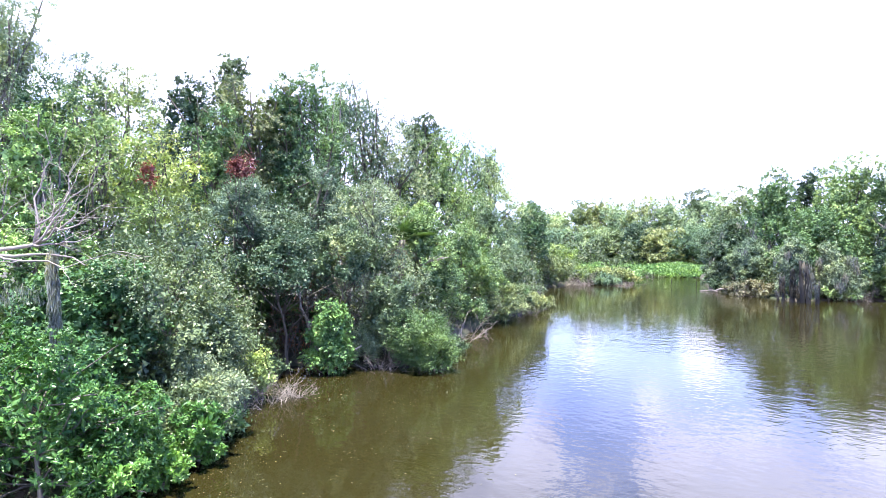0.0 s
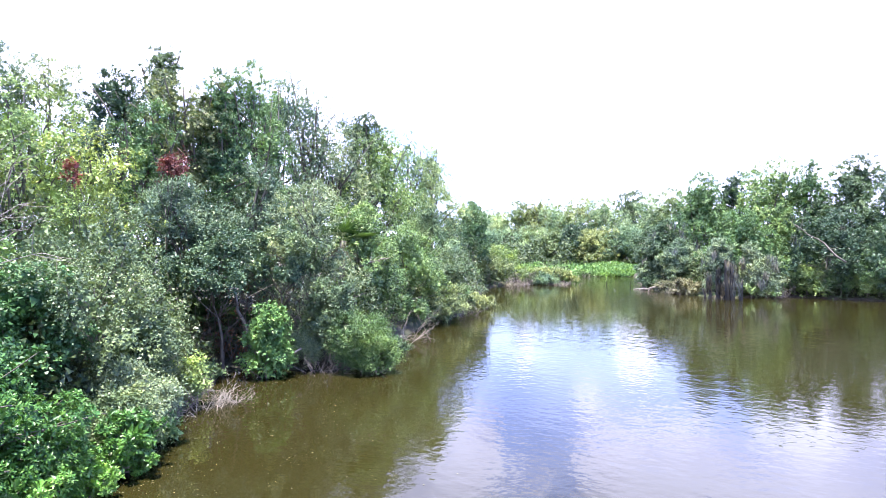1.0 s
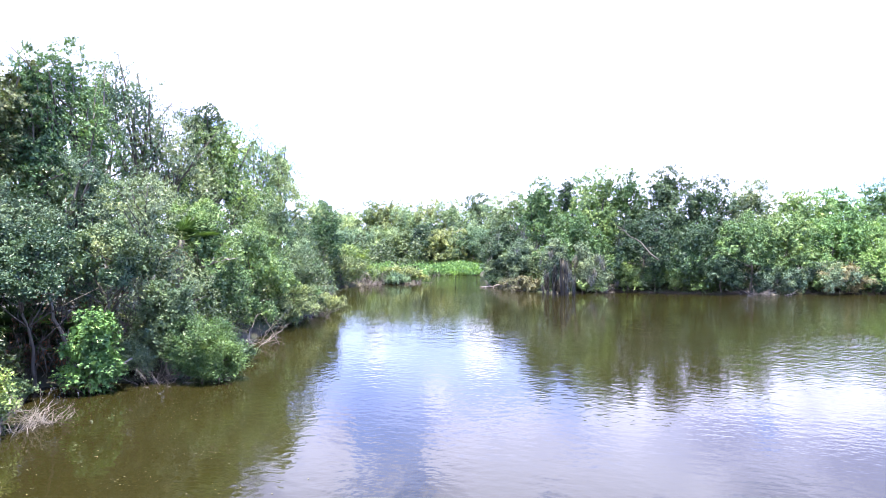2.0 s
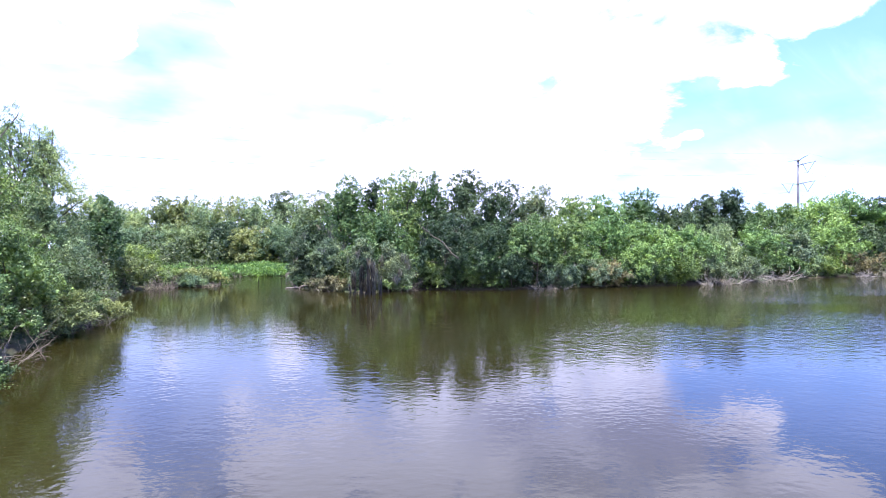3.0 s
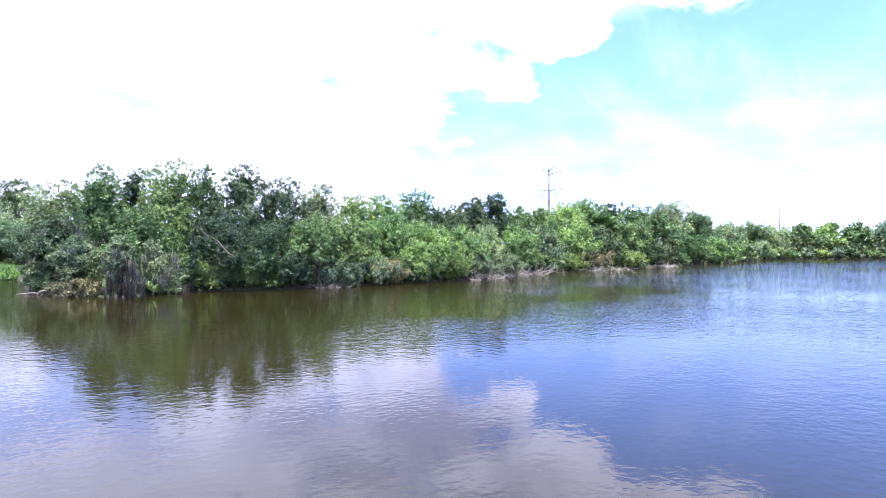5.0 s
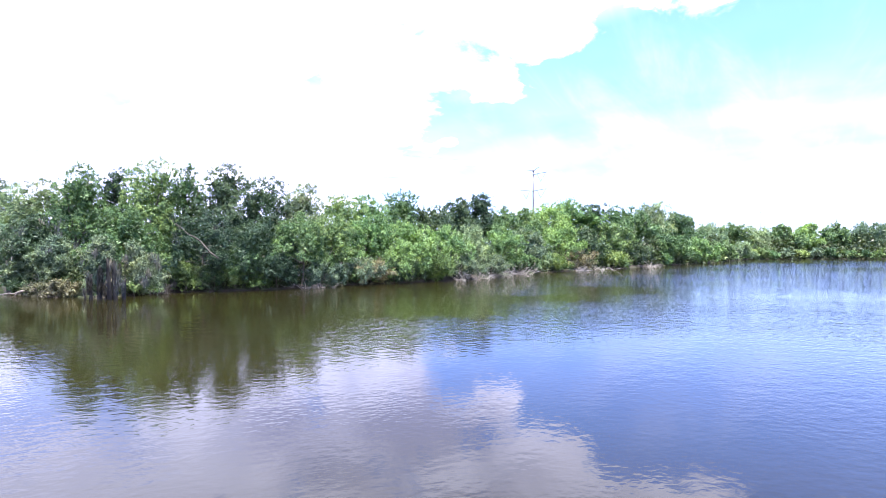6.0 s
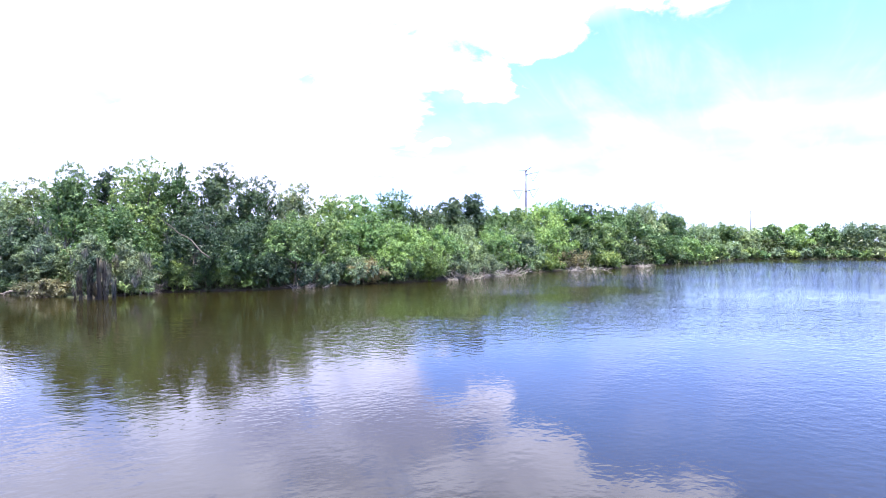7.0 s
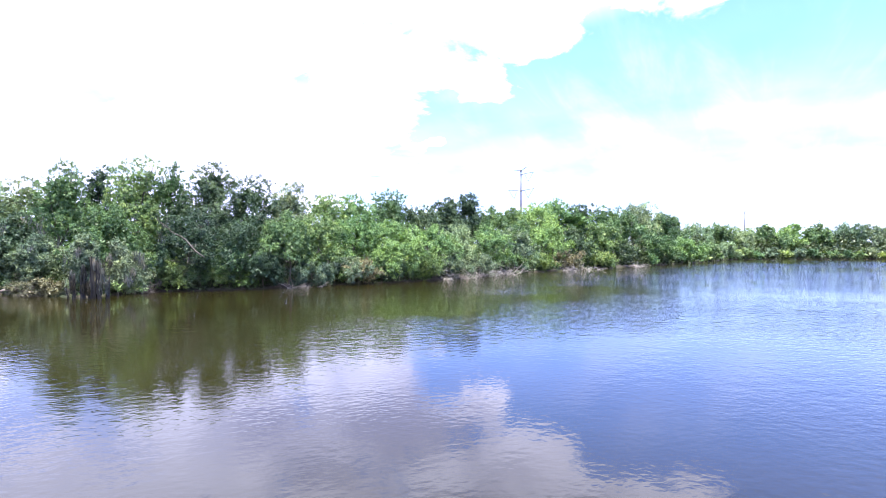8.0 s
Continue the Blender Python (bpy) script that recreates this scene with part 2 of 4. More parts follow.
# brown lake water: the body colour is the silt, the rest is the sky and the bank mirrored by small wind ripples
k = Mat("brown_lake_water")
k.link(k.ramp(k.noise(0.12, 4.0), [(0.3, (0.0145, 0.0125, 0.0035)), (0.7, (0.019, 0.0165, 0.005))]), k.bsdf.inputs["Base Color"])
k.bsdf.inputs["Roughness"].default_value = 0.02
k.bsdf.inputs["IOR"].default_value = 1.333
k.bsdf.inputs["Specular IOR Level"].default_value = 0.58
def ripples(scale, detail, turn, length):
    """Wave relief whose crests are drawn out along a bearing."""
    geo = k.n.new("ShaderNodeNewGeometry")
    m = k.node("ShaderNodeMapping", Rotation=(0, 0, radians(turn)), Scale=(length, 1, 1))
    m.vector_type = "TEXTURE"
    k.link(geo.outputs["Position"], m.inputs["Vector"])
    n = k.node("ShaderNodeTexNoise", Scale=scale, Detail=detail, Roughness=0.45)
    k.link(m.outputs[0], n.inputs["Vector"])
    return n.outputs["Fac"]


fine = ripples(4.6, 2.5, -38, 1.15)
swell = ripples(1.5, 1.5, -55, 1.2)
gust = k.ramp(k.noise(0.045, 2.0), [(0.4, (0.3, 0.3, 0.3)), (0.62, (1, 1, 1))])
place = k.n.new("ShaderNodeSeparateXYZ")
k.link(k.n.new("ShaderNodeNewGeometry").outputs["Position"], place.inputs[0])
breeze = k.n.new("ShaderNodeMapRange")
breeze.inputs["From Min"].default_value, breeze.inputs["From Max"].default_value = 16.0, 78.0
breeze.inputs["To Min"].default_value, breeze.inputs["To Max"].default_value = 0.5, 3.2
k.link(place.outputs["X"], breeze.inputs["Value"])
gust_power = k.n.new("ShaderNodeMath")
gust_power.operation = "MULTIPLY"
k.link(gust, gust_power.inputs[0])
k.link(breeze.outputs["Result"], gust_power.inputs[1])
waves = k.n.new("ShaderNodeMath")
waves.operation = "MULTIPLY_ADD"
k.link(fine, waves.inputs[0])
waves.inputs[1].default_value = 1.0
k.link(swell, waves.inputs[2])
ruffled = k.n.new("ShaderNodeMath")
ruffled.operation = "MULTIPLY"
k.link(waves.outputs[0], ruffled.inputs[0])
k.link(gust_power.outputs[0], ruffled.inputs[1])
k.bump(ruffled.outputs[0], 1.0, 0.022)
WATER = k.m


# ---- mesh helpers ----
def mesh_from(name, verts, tris, material):
    """One mesh from arrays of corners and triangles."""
    verts, tris = np.asarray(verts, dtype=np.float32), np.asarray(tris, dtype=np.int32)
    me = bpy.data.meshes.new(name)
    me.vertices.add(len(verts))
    me.vertices.foreach_set("co", verts.ravel())
    me.loops.add(tris.size)
    me.loops.foreach_set("vertex_index", tris.ravel())
    me.polygons.add(len(tris))
    me.polygons.foreach_set("loop_start", np.arange(0, tris.size, 3, dtype=np.int32))
    me.update(calc_edges=True)
    me.materials.append(material)
    return me


def child(name, me, parent, label=""):
    """Links a mesh as one part under a thing or a part."""
    ob = new(name, me)
    ob.parent = parent
    return tagged(ob, label) if label else ob


def unit(v):
    return v / np.maximum(np.linalg.norm(v, axis=-1, keepdims=True), 1e-6)


def leaves(rng, at, axis, face, size, width, plain=False):
    """Pointed leaves from stalk to tip along axis, the upper side towards face: folded ones of two triangles, plain ones of one."""
    axis = unit(axis)
    side = unit(np.cross(axis, face))
    face = np.cross(side, axis)
    if plain:
        size, width = size * 0.88, width * 1.5
    s = size[:, None]
    if plain:
        skew = rng.uniform(-0.3, 0.3, (len(at), 1)) * s
        v = np.stack([at - side * s * width * 0.55, at + side * s * width * 0.55 + axis * skew, at + axis * s], 1).reshape(-1, 3)
        return v, np.arange(len(v)).reshape(-1, 3)
    mid = at + axis * s * rng.uniform(0.35, 0.55, (len(at), 1))
    wing, fold = side * s * width * 0.5, face * s * rng.uniform(-0.02, 0.14, (len(at), 1))
    v = np.stack([at, mid + wing + fold, at + axis * s - face * s * 0.08, mid - wing + fold], 1).reshape(-1, 3)
    b = np.arange(len(at))[:, None] * 4
    f = np.concatenate([b + [0, 1, 2], b + [0, 2, 3]], 1).reshape(-1, 3)
    return v, f


def tube(points, radii, sides=6):
    """A tapered, closed tube along a line of points."""
    points, radii = np.asarray(points, float), np.asarray(radii, float)
    way = unit(np.gradient(points, axis=0))
    ref = np.where(abs(way[:, 2:3]) > 0.9, [[1.0, 0, 0]], [[0, 0, 1.0]])
    a = unit(np.cross(way, ref))
    b = np.cross(way, a)
    ang = np.linspace(0, 2 * math.pi, sides, endpoint=False)
    ring = points[:, None] + radii[:, None, None] * (a[:, None] * np.cos(ang)[:, None] + b[:, None] * np.sin(ang)[:, None])
    v = np.concatenate([ring.reshape(-1, 3), points[:1], points[-1:]])
    f, n = [], len(points)
    for i in range(n - 1):
        for j in range(sides):
            p, q = i * sides + j, i * sides + (j + 1) % sides
            f += [(p, q, q + sides), (p, q + sides, p + sides)]
    for j in range(sides):
        q = (j + 1) % sides
        f += [(n * sides, q, j), (n * sides + 1, (n - 1) * sides + j, (n - 1) * sides + q)]
    return v, np.array(f)


def merged(pieces):
    v, f, base = [], [], 0
    for a, b in pieces:
        v.append(a)
        f.append(np.asarray(b) + base)
        base += len(a)
    return np.concatenate(v), np.concatenate(f)


def bent(rng, a, b, wobble, n=6):
    """A line of n points from a to b that wanders a little."""
    a, b = np.asarray(a, float), np.asarray(b, float)
    t = np.linspace(0, 1, n)[:, None]
    off = np.cumsum(rng.normal(0, 1, (n, 3)), 0)
    off -= off[0] + (off[-1] - off[0]) * t
    return a + (b - a) * t + off * wobble * np.linalg.norm(b - a) / n


# ---- lake and ground ----
# the shore round the lake: bearing from the lake's middle part (clockwise from +y) and distance
SHORE = [(-180, 60), (-120, 26), (-70, 15), (-45, 11.5), (-34, 11.4), (-23.6, 11.2), (-21, 13), (-18, 15.8), (-15.4, 18.5), (-14.8, 21), (-11.4, 20.8), (-5.6, 20.2),
         (0, 20.8), (1.4, 25), (2.5, 28.8), (5.7, 34.6), (8.6, 39), (9.2, 55), (9.6, 61), (11.6, 68), (15.7, 68), (17.4, 70), (18.4, 91),
         (23.4, 90), (24, 62.5), (27, 58), (30, 53), (35, 56.6), (43.5, 56), (50, 59.4), (55, 62), (60, 65.6), (64.7, 72), (68, 82),
         (71, 88), (74, 95), (77, 101), (80.2, 113), (82.7, 126), (85.4, 144), (87.2, 163), (92, 171), (98, 179), (115, 170), (150, 100), (180, 60)]
SB, SR = np.array([s[0] for s in SHORE], float), np.array([s[1] for s in SHORE], float)


def shore_r(bearing):
    return np.interp(bearing, SB, SR)


OFFSET = np.array([-60, -25, -10, -4, -1.5, -0.5, 0, 0.4, 1.2, 3, 7, 15, 30, 60, 120, 250, 600, 1400, 3400], float)
HEIGHT = np.array([-3, -2.5, -2, -1.3, -0.6, -0.22, -0.05, 0.1, 0.22, 0.4, 0.55, 0.7, 0.8, 0.9, 1.0, 1.2, 1.5, 2, 2], float)


def ground_z(x, y):
    off = np.hypot(x, y) - shore_r(np.degrees(np.arctan2(x, y)))
    return np.interp(off, OFFSET, HEIGHT)


def build_ground():
    bearings = np.concatenate([np.arange(-180, -40, 4.0), np.arange(-40, 100, 0.4), np.arange(100, 180, 4.0)])
    rng = np.random.default_rng(3)
    r = np.maximum(shore_r(bearings)[:, None] + OFFSET, 0.05 * (np.arange(len(OFFSET)) + 1))
    z = np.broadcast_to(HEIGHT, r.shape) + np.where(OFFSET > 0.3, rng.uniform(-0.05, 0.08, r.shape), 0)
    a = np.radians(bearings)[:, None]
    v = np.stack([r * np.sin(a), r * np.cos(a), z], -1).reshape(-1, 3)
    nb, no = r.shape
    i, j = np.meshgrid(np.arange(nb), np.arange(no - 1), indexing="ij")
    p, q = i * no + j, (i + 1) % nb * no + j
    f = np.concatenate([np.stack([p, p + 1, q + 1], -1).reshape(-1, 3), np.stack([p, q + 1, q], -1).reshape(-1, 3)])
    ob = new("ground", mesh_from("ground", v, f, SOIL))
    ob.data.polygons.foreach_set("use_smooth", np.ones(len(f), bool))
    tagged(ob, "dark leaf-litter soil of the wooded lake bank", "ground", kind="structure")


def build_water():
    a = np.radians(np.arange(0, 360, 5.0))
    radii = np.array([4, 12, 30, 70, 140, 260], float)
    v = [np.zeros((1, 3))] + [np.stack([r * np.sin(a), r * np.cos(a), 0 * a], 1) for r in radii]
    n, f = len(a), []
    for j in range(n):
        q = (j + 1) % n
        f.append((0, 1 + q, 1 + j))
        for k in range(len(radii) - 1):
            p0, p1 = 1 + k * n + j, 1 + k * n + q
            f += [(p0, p1, p1 + n), (p0, p1 + n, p0 + n)]
    ob = new("water", mesh_from("water", np.concatenate(v), f, WATER))
    ob.data.polygons.foreach_set("use_smooth", np.ones(len(f), bool))
    tagged(ob, "rippled brown lake water mirroring sky and trees", "water", kind="structure")


build_ground()
build_water()

# ---- trees ----
# leaf length, width to length, crown bottom as a share of the height, droop, twig reach, leaf cover
KIND = {
    "oak": (0.1, 0.52, 0.16, 0.0, 0.42, 1.5), "grey": (0.088, 0.46, 0.12, 0.1, 0.42, 1.5), "dark": (0.13, 0.5, 0.14, 0.0, 0.42, 1.6),
    "bright": (0.12, 0.5, 0.1, 0.0, 0.42, 1.5), "lime": (0.1, 0.52, 0.08, 0.1, 0.42, 1.5), "willow": (0.13, 0.3, 0.1, 0.2, 0.6, 1.4),
    "olive": (0.088, 0.48, 0.06, 0.1, 0.42, 1.5), "vine": (0.11, 0.6, 0.06, 0.35, 0.4, 1.5), "shrub": (0.108, 0.43, 0.0, 0.0, 0.45, 1.6), "ivy": (0.13, 0.62, 0.0, 0.3, 0.35, 1.3),
    "myrtle": (0.1, 0.36, 0.0, -0.15, 0.5, 1.5), "moss": (0.15, 0.36, 0.1, 0.2, 0.45, 1.3), "brown": (0.13, 0.36, 0.0, 0.2, 0.45, 1.2),
    "red": (0.11, 0.5, 0.88, 0.1, 0.6, 0.8),
}
RISE = {"oak": 1.5, "grey": 1.4, "dark": 1.35, "willow": 1.7, "bright": 1.3, "moss": 1.5}  # how upright the boughs stand
LABEL = {
    "oak": ("green broad-leaved tree in the dense lakeside wood", "tree"), "grey": ("silvery green small-leaved tree on the wooded bank", "tree"),
    "dark": ("dark blue-green dense tree in the wood", "tree"), "bright": ("fresh green sunlit tree on the lake bank", "tree"),
    "lime": ("yellowish green vine-draped tree on the bank", "tree"), "willow": ("light green fine-leaved willow tree near the water, paled for haze where distant", "tree"),
    "olive": ("olive green small-leaved tangled tree on the bank", "tree"), "vine": ("brownish green tree covered with hanging vines", "tree"), "shrub": ("glossy bright green large-leaved shrub over the water", "shrub"),
    "ivy": ("bright green climber hanging down to the water", "shrub"), "myrtle": ("yellow-green bush leaning out over the water", "shrub"),
    "moss": ("pale tree hung with grey moss at the water", "tree"), "red": ("slender young maple with a tuft of red leaves", "tree"), "brown": ("brownish half-withered bush at the water's edge", "shrub"),
}


def crown_lobes(rng, h, r, low, peaked):
    """Leafy boughs filling an uneven crown; the top one reaches the full height."""
    span = h - low
    size = min(r * 0.34, span * 0.17)
    count = int(np.clip(18 + span / max(r, 0.4) * 9, 22, 56) * (1 if peaked else 1.3))
    phase, taper = rng.uniform(0, 6.28, 3), rng.uniform(0.25, 0.6)
    lobes = [((rng.normal(0, 0.1) * r, rng.normal(0, 0.1) * r, h - size * 0.9), size * 0.75)]
    for i in range(count):
        u = ((i + rng.uniform(0.1, 0.9)) / count) ** 0.9
        z = low + size * 0.3 + u * (span - size * 1.4)
        w = math.sin(math.pi * (0.2 + 0.6 * u)) ** 0.6
        if peaked:
            w = (0.62 + 0.38 * math.sin(math.pi * min(u * 1.3, 1))) * (1 - taper * u ** 2.5)
        ang = i * 2.4 + rng.uniform(-0.6, 0.6)
        uneven = 1 + 0.24 * math.sin(2 * ang + phase[0]) + 0.16 * math.sin(5 * u + phase[1])
        reach = r * w * uneven * rng.uniform(0.4, 1.0)
        lobes.append(((math.cos(ang) * reach, math.sin(ang) * reach, z), size * rng.uniform(0.5, 1.25)))
    if not peaked:  # low branches that reach out of the bush
        for _ in range(9):
            ang, out, u = rng.uniform(0, 6.28), r * rng.uniform(1.0, 1.5), rng.uniform(0.05, 0.7)
            for step in (0.75, 0.9, 1.0):
                lobes.append(((math.cos(ang) * out * step, math.sin(ang) * out * step, low + span * u * (0.8 + 0.3 * step)), size * rng.uniform(0.25, 0.45)))
    # leading shoots that break the outline
    for _ in range(10):
        ang, out = rng.uniform(0, 6.28), r * rng.uniform(0.1, 0.9)
        lobes.append(((math.cos(ang) * out, math.sin(ang) * out, h - size * rng.uniform(0.0, 2.4) - out * 0.25), size * rng.uniform(0.18, 0.4)))
    return lobes


def crown_leaves(rng, lobes, target, size, width, droop, clump, floor, plain, rise=1.0, whorled=False, holes=-1.05):
    """Small sprays of leafy twigs stand on the boughs, with holes between them where the shaded inside shows."""
    centres, rad = np.array([l[0] for l in lobes]), np.array([l[1] for l in lobes])
    per, twigs = (3, 6) if whorled else (4, 6)
    share = rad ** 2 / (rad ** 2).sum()
    mid, tall = centres.mean(0), np.array([1, 1, 1.0 + 0.35 * (rise - 1.0)])
    m = int(target * 1.9 / (per * twigs))
    pick = rng.choice(len(rad), m, p=share)
    out = unit((centres[pick] - mid) * [1, 1, 0.3])
    d = unit(rng.normal(0, 1, (m, 3)) + out * 0.45 + [0, 0, 0.55])
    p = centres[pick] + d * (rad[pick] * rng.uniform(0.7, 1.08, m))[:, None] * tall
    # few sprays grow deep inside a neighbouring bough, none in the holes
    gap = np.linalg.norm((p[:, None] - centres[None]) / tall, axis=2) / rad
    gap[np.arange(m), pick] = 9
    wave = 2 * math.pi / max(0.8, float(rad.max()) * (1.7 if whorled else 2.4))
    hole = sum(np.sin(p @ (unit(rng.normal(0, 1, 3)) * wave * f) + rng.uniform(0, 6.28)) for f in (0.8, 1.1, 1.5))
    keep = ((gap.min(1) > 0.72) | (rng.random(m) < 0.2)) & (hole > (-0.35 if whorled else holes))
    p, d = p[keep], d[keep]
    m = min(len(p), int(target / (per * twigs)))
    p, d = p[:m], d[:m]
    rc = clump * rng.uniform(0.5, 1.45, m)
    way = unit(d[:, None] * 0.55 + rng.normal(0, 0.62, (m, twigs, 3)) + [0, 0, 0.32 * rise - droop * 1.3])
    long = rc[:, None] * rng.uniform(0.6, 1.35, (m, twigs))
    shoot = (rng.random((m, twigs)) < 0.05) & (d[:, None, 2] > 0.45)
    long = np.where(shoot, long * 1.7, long)
    way = unit(np.where(shoot[..., None], way + [0, 0, 1.2 - droop * 3], way))
    if whorled:  # shoots end in rosettes, each twig a ray of one or two leaves
        lead = unit(d + rng.normal(0, 0.25, (m, 3)) + [0, 0, 0.5])
        e1 = unit(np.cross(lead, [0.3, 0.9, 0.1]))
        e2 = np.cross(lead, e1)
        turn = np.arange(twigs) / twigs * 6.28 + rng.uniform(0, 6.28, (m, 1)) + rng.normal(0, 0.15, (m, twigs))
        way = unit(e1[:, None] * np.cos(turn)[..., None] + e2[:, None] * np.sin(turn)[..., None] + lead[:, None] * rng.uniform(0.1, 0.7, (m, twigs, 1)))
        long = np.full((m, twigs), size * 0.3)
    t = (np.arange(per) + 0.9) / per
    along = long[..., None] * t
    at = p[:, None, None] + way[:, :, None] * along[..., None]
    at[..., 2] -= along * t * (0.1 + droop * 0.7)
    n = at.shape[0] * twigs * per
    at = at.reshape(-1, 3) + rng.normal(0, size * 0.22, (n, 3))
    loose = 0.22 if whorled else 0.6
    axis = unit(np.repeat(way.reshape(-1, 3), per, 0) * (1.2 - loose) + rng.normal(0, loose, (n, 3)) - [0, 0, droop * 0.7])
    face = unit(np.repeat(d, twigs * per, 0) * 0.4 + np.repeat(way.reshape(-1, 3), per, 0) * (0.15 if whorled else 0.5) + rng.normal(0, 0.3, (n, 3)) + [0, 0, 0.62])
    # larger filler leaves added inside the boughs to block light and sky
    q = int(target * (0.14 if not plain else 0.3))
    pick = rng.choice(len(rad), q, p=share)
    inside = (centres[pick] - mid) * 0.85 + mid + unit(rng.normal(0, 1, (q, 3))) * (rad[pick] * rng.random(q) ** 0.5 * 0.6)[:, None]
    at = np.concatenate([at, inside])
    axis = np.concatenate([axis, unit(rng.normal(0, 1, (q, 3)))])
    face = np.concatenate([face, unit(rng.normal(0, 0.8, (q, 3)) + [0, 0, 0.5])])
    length = size * rng.uniform(0.6, 1.35, len(at))
    length[-q:] *= 2.1
    keep = at[:, 2] > floor
    return leaves(rng, at[keep], axis[keep], face[keep], length[keep], width, plain)


def make_tree(x, y, h, r, sort, seed, fill=1.0, grain=0.0023, low=None):
    """A tree or shrub: trunk, limbs with their branches, and a crown of leaves. h is its top over the water."""
    rng = np.random.default_rng(seed)
    dist = math.hypot(x, y)
    z0 = max(float(ground_z(x, y)), -0.5)
    size, width, share, droop, reach, cover = KIND[sort]
    low = share if low is None else low
    size = max(size * (0.64 if dist < 25 else 0.82), grain * dist)
    tall = (h - z0) * (1.01 if sort in RISE else 1.03)
    shrub = share == 0.0
    bottom = max(tall * low, 0.1 - z0)
    lobes = crown_lobes(rng, tall, r, bottom, sort in RISE)
    area = 4 * math.pi * r * (r + tall - bottom) / 2
    target = float(np.clip(area * cover * 1.05 / (size * size * width * 0.5), 900, 13500 if dist < 13 else 18500 if dist < 25 else 17000 if dist < 45 else 13500 if dist < 72 else 9300 if dist < 100 else 7600)) * fill * (0.6 if h < 4.6 and dist > 40 else 1.0)
    thing = tagged(new("shrub" if LABEL[sort][1] == "shrub" else "tree"), *LABEL[sort])
    thing.matrix_world = pose(x, y, z0, 0, 0, 0)
    girth = max(0.045, tall * (0.0125 if not shrub else 0.012)) * rng.uniform(0.8, 1.25) * (0.35 if sort == "red" else 1.0)
    stem = bent(rng, (0, 0, -0.3), (rng.normal(0, 0.04) * tall, rng.normal(0, 0.04) * tall, tall * 0.74), 0.14, 8)
    # trunks under the overhanging crowns take the bark coloured darker for shade
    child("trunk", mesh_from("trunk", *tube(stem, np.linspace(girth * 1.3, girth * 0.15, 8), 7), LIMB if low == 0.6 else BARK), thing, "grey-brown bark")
    inner = lobes[1::11] if sort == "red" else lobes[1::2] if dist < 40 else lobes[1::3] if dist < 72 else lobes[1::6]
    for c, lr in inner:
        s = stem[int(np.argmin(abs(stem[:, 2] - np.clip(c[2] * rng.uniform(0.5, 0.8), 0.1, tall * 0.75))))]
        tip = np.array(c) + unit(np.array(c) - s + rng.normal(0, 0.4, 3)) * lr * rng.uniform(0.5, 0.95)
        line = np.concatenate([bent(rng, s, c, 0.18, 5), bent(rng, c, tip, 0.2, 4)[1:]])
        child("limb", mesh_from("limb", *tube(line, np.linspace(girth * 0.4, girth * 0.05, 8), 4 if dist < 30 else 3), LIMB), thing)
    child("crown", mesh_from("crown", *crown_leaves(rng, lobes, target, size, width, droop, max(0.21, 0.0043 * dist) * (0.6 + reach), 0.02 - z0, dist > 13, RISE.get(sort, 1.0), sort == "shrub", -0.7 if dist < 45 else -0.95), LEAF[sort]), thing)
    return thing, lobes, rng, z0


LEFT_BACK = [
    (-13.7, 19.0, 11.7, 1.3, "grey"),
    (-12.0, 18.0, 8.9, 1.0, "oak"),
    (-16.8, 22.0, 14.4, 2.3, "willow"),
    (-20.6, 34.0, 15.0, 2.6, "grey"),
    (-19.3, 36.0, 14.9, 2.7, "olive"),
    (-12.8, 30.0, 12.7, 1.8, "dark"),
    (-11.6, 33.0, 14.6, 1.2, "dark"),
    (-8.1, 26.0, 11.2, 1.7, "vine"),
    (-6.3, 28.0, 12.4, 2.0, "oak"),
    (-6.7, 26.0, 11.4, 1.3, "oak"),
    (-4.5, 33.0, 13.3, 2.7, "grey"),
    (-1.5, 38.0, 12.6, 1.5, "dark"),
    (-3.0, 34.0, 11.2, 3.0, "grey"),
    (-0.3, 38.0, 11.6, 2.7, "oak"),
    (1.7, 43.0, 12.2, 2.4, "willow"),
    (3.4, 43.0, 11.3, 1.6, "willow"),
    (-6.2, 36.0, 13.9, 1.9, "oak"),
    (3.3, 42.0, 6.8, 2.0, "willow"),
    (9.1, 62.0, 8.6, 1.8, "oak"),
]
LEFT_MID = [
    (-10.3, 15.0, 7.4, 1.2, "bright"),
    (-10.7, 19.0, 8.8, 2.0, "lime"),
    (-10.1, 21.0, 8.0, 1.9, "lime"),
    (-8.9, 24.0, 9.5, 1.9, "oak"),
    (-7.4, 22.5, 6.6, 2.0, "grey"),
    (-7.3, 16.0, 5.1, 1.7, "olive"),
    (-4.8, 25.0, 7.7, 1.5, "grey"),
    (-2.7, 22.5, 6.4, 1.7, "grey"),
    (-3.7, 21.5, 4.8, 2.6, "dark"),
    (-6.0, 22.5, 4.9, 1.8, "dark"),
    (-5.3, 20.4, 4.3, 2.0, "dark"),
    (-1.2, 26.0, 6.0, 1.7, "oak"),
    (0.9, 31.0, 5.2, 2.5, "oak"),
    (2.8, 35.0, 4.0, 2.1, "olive"),
    (-0.6, 27.0, 3.8, 1.5, "oak"),
]
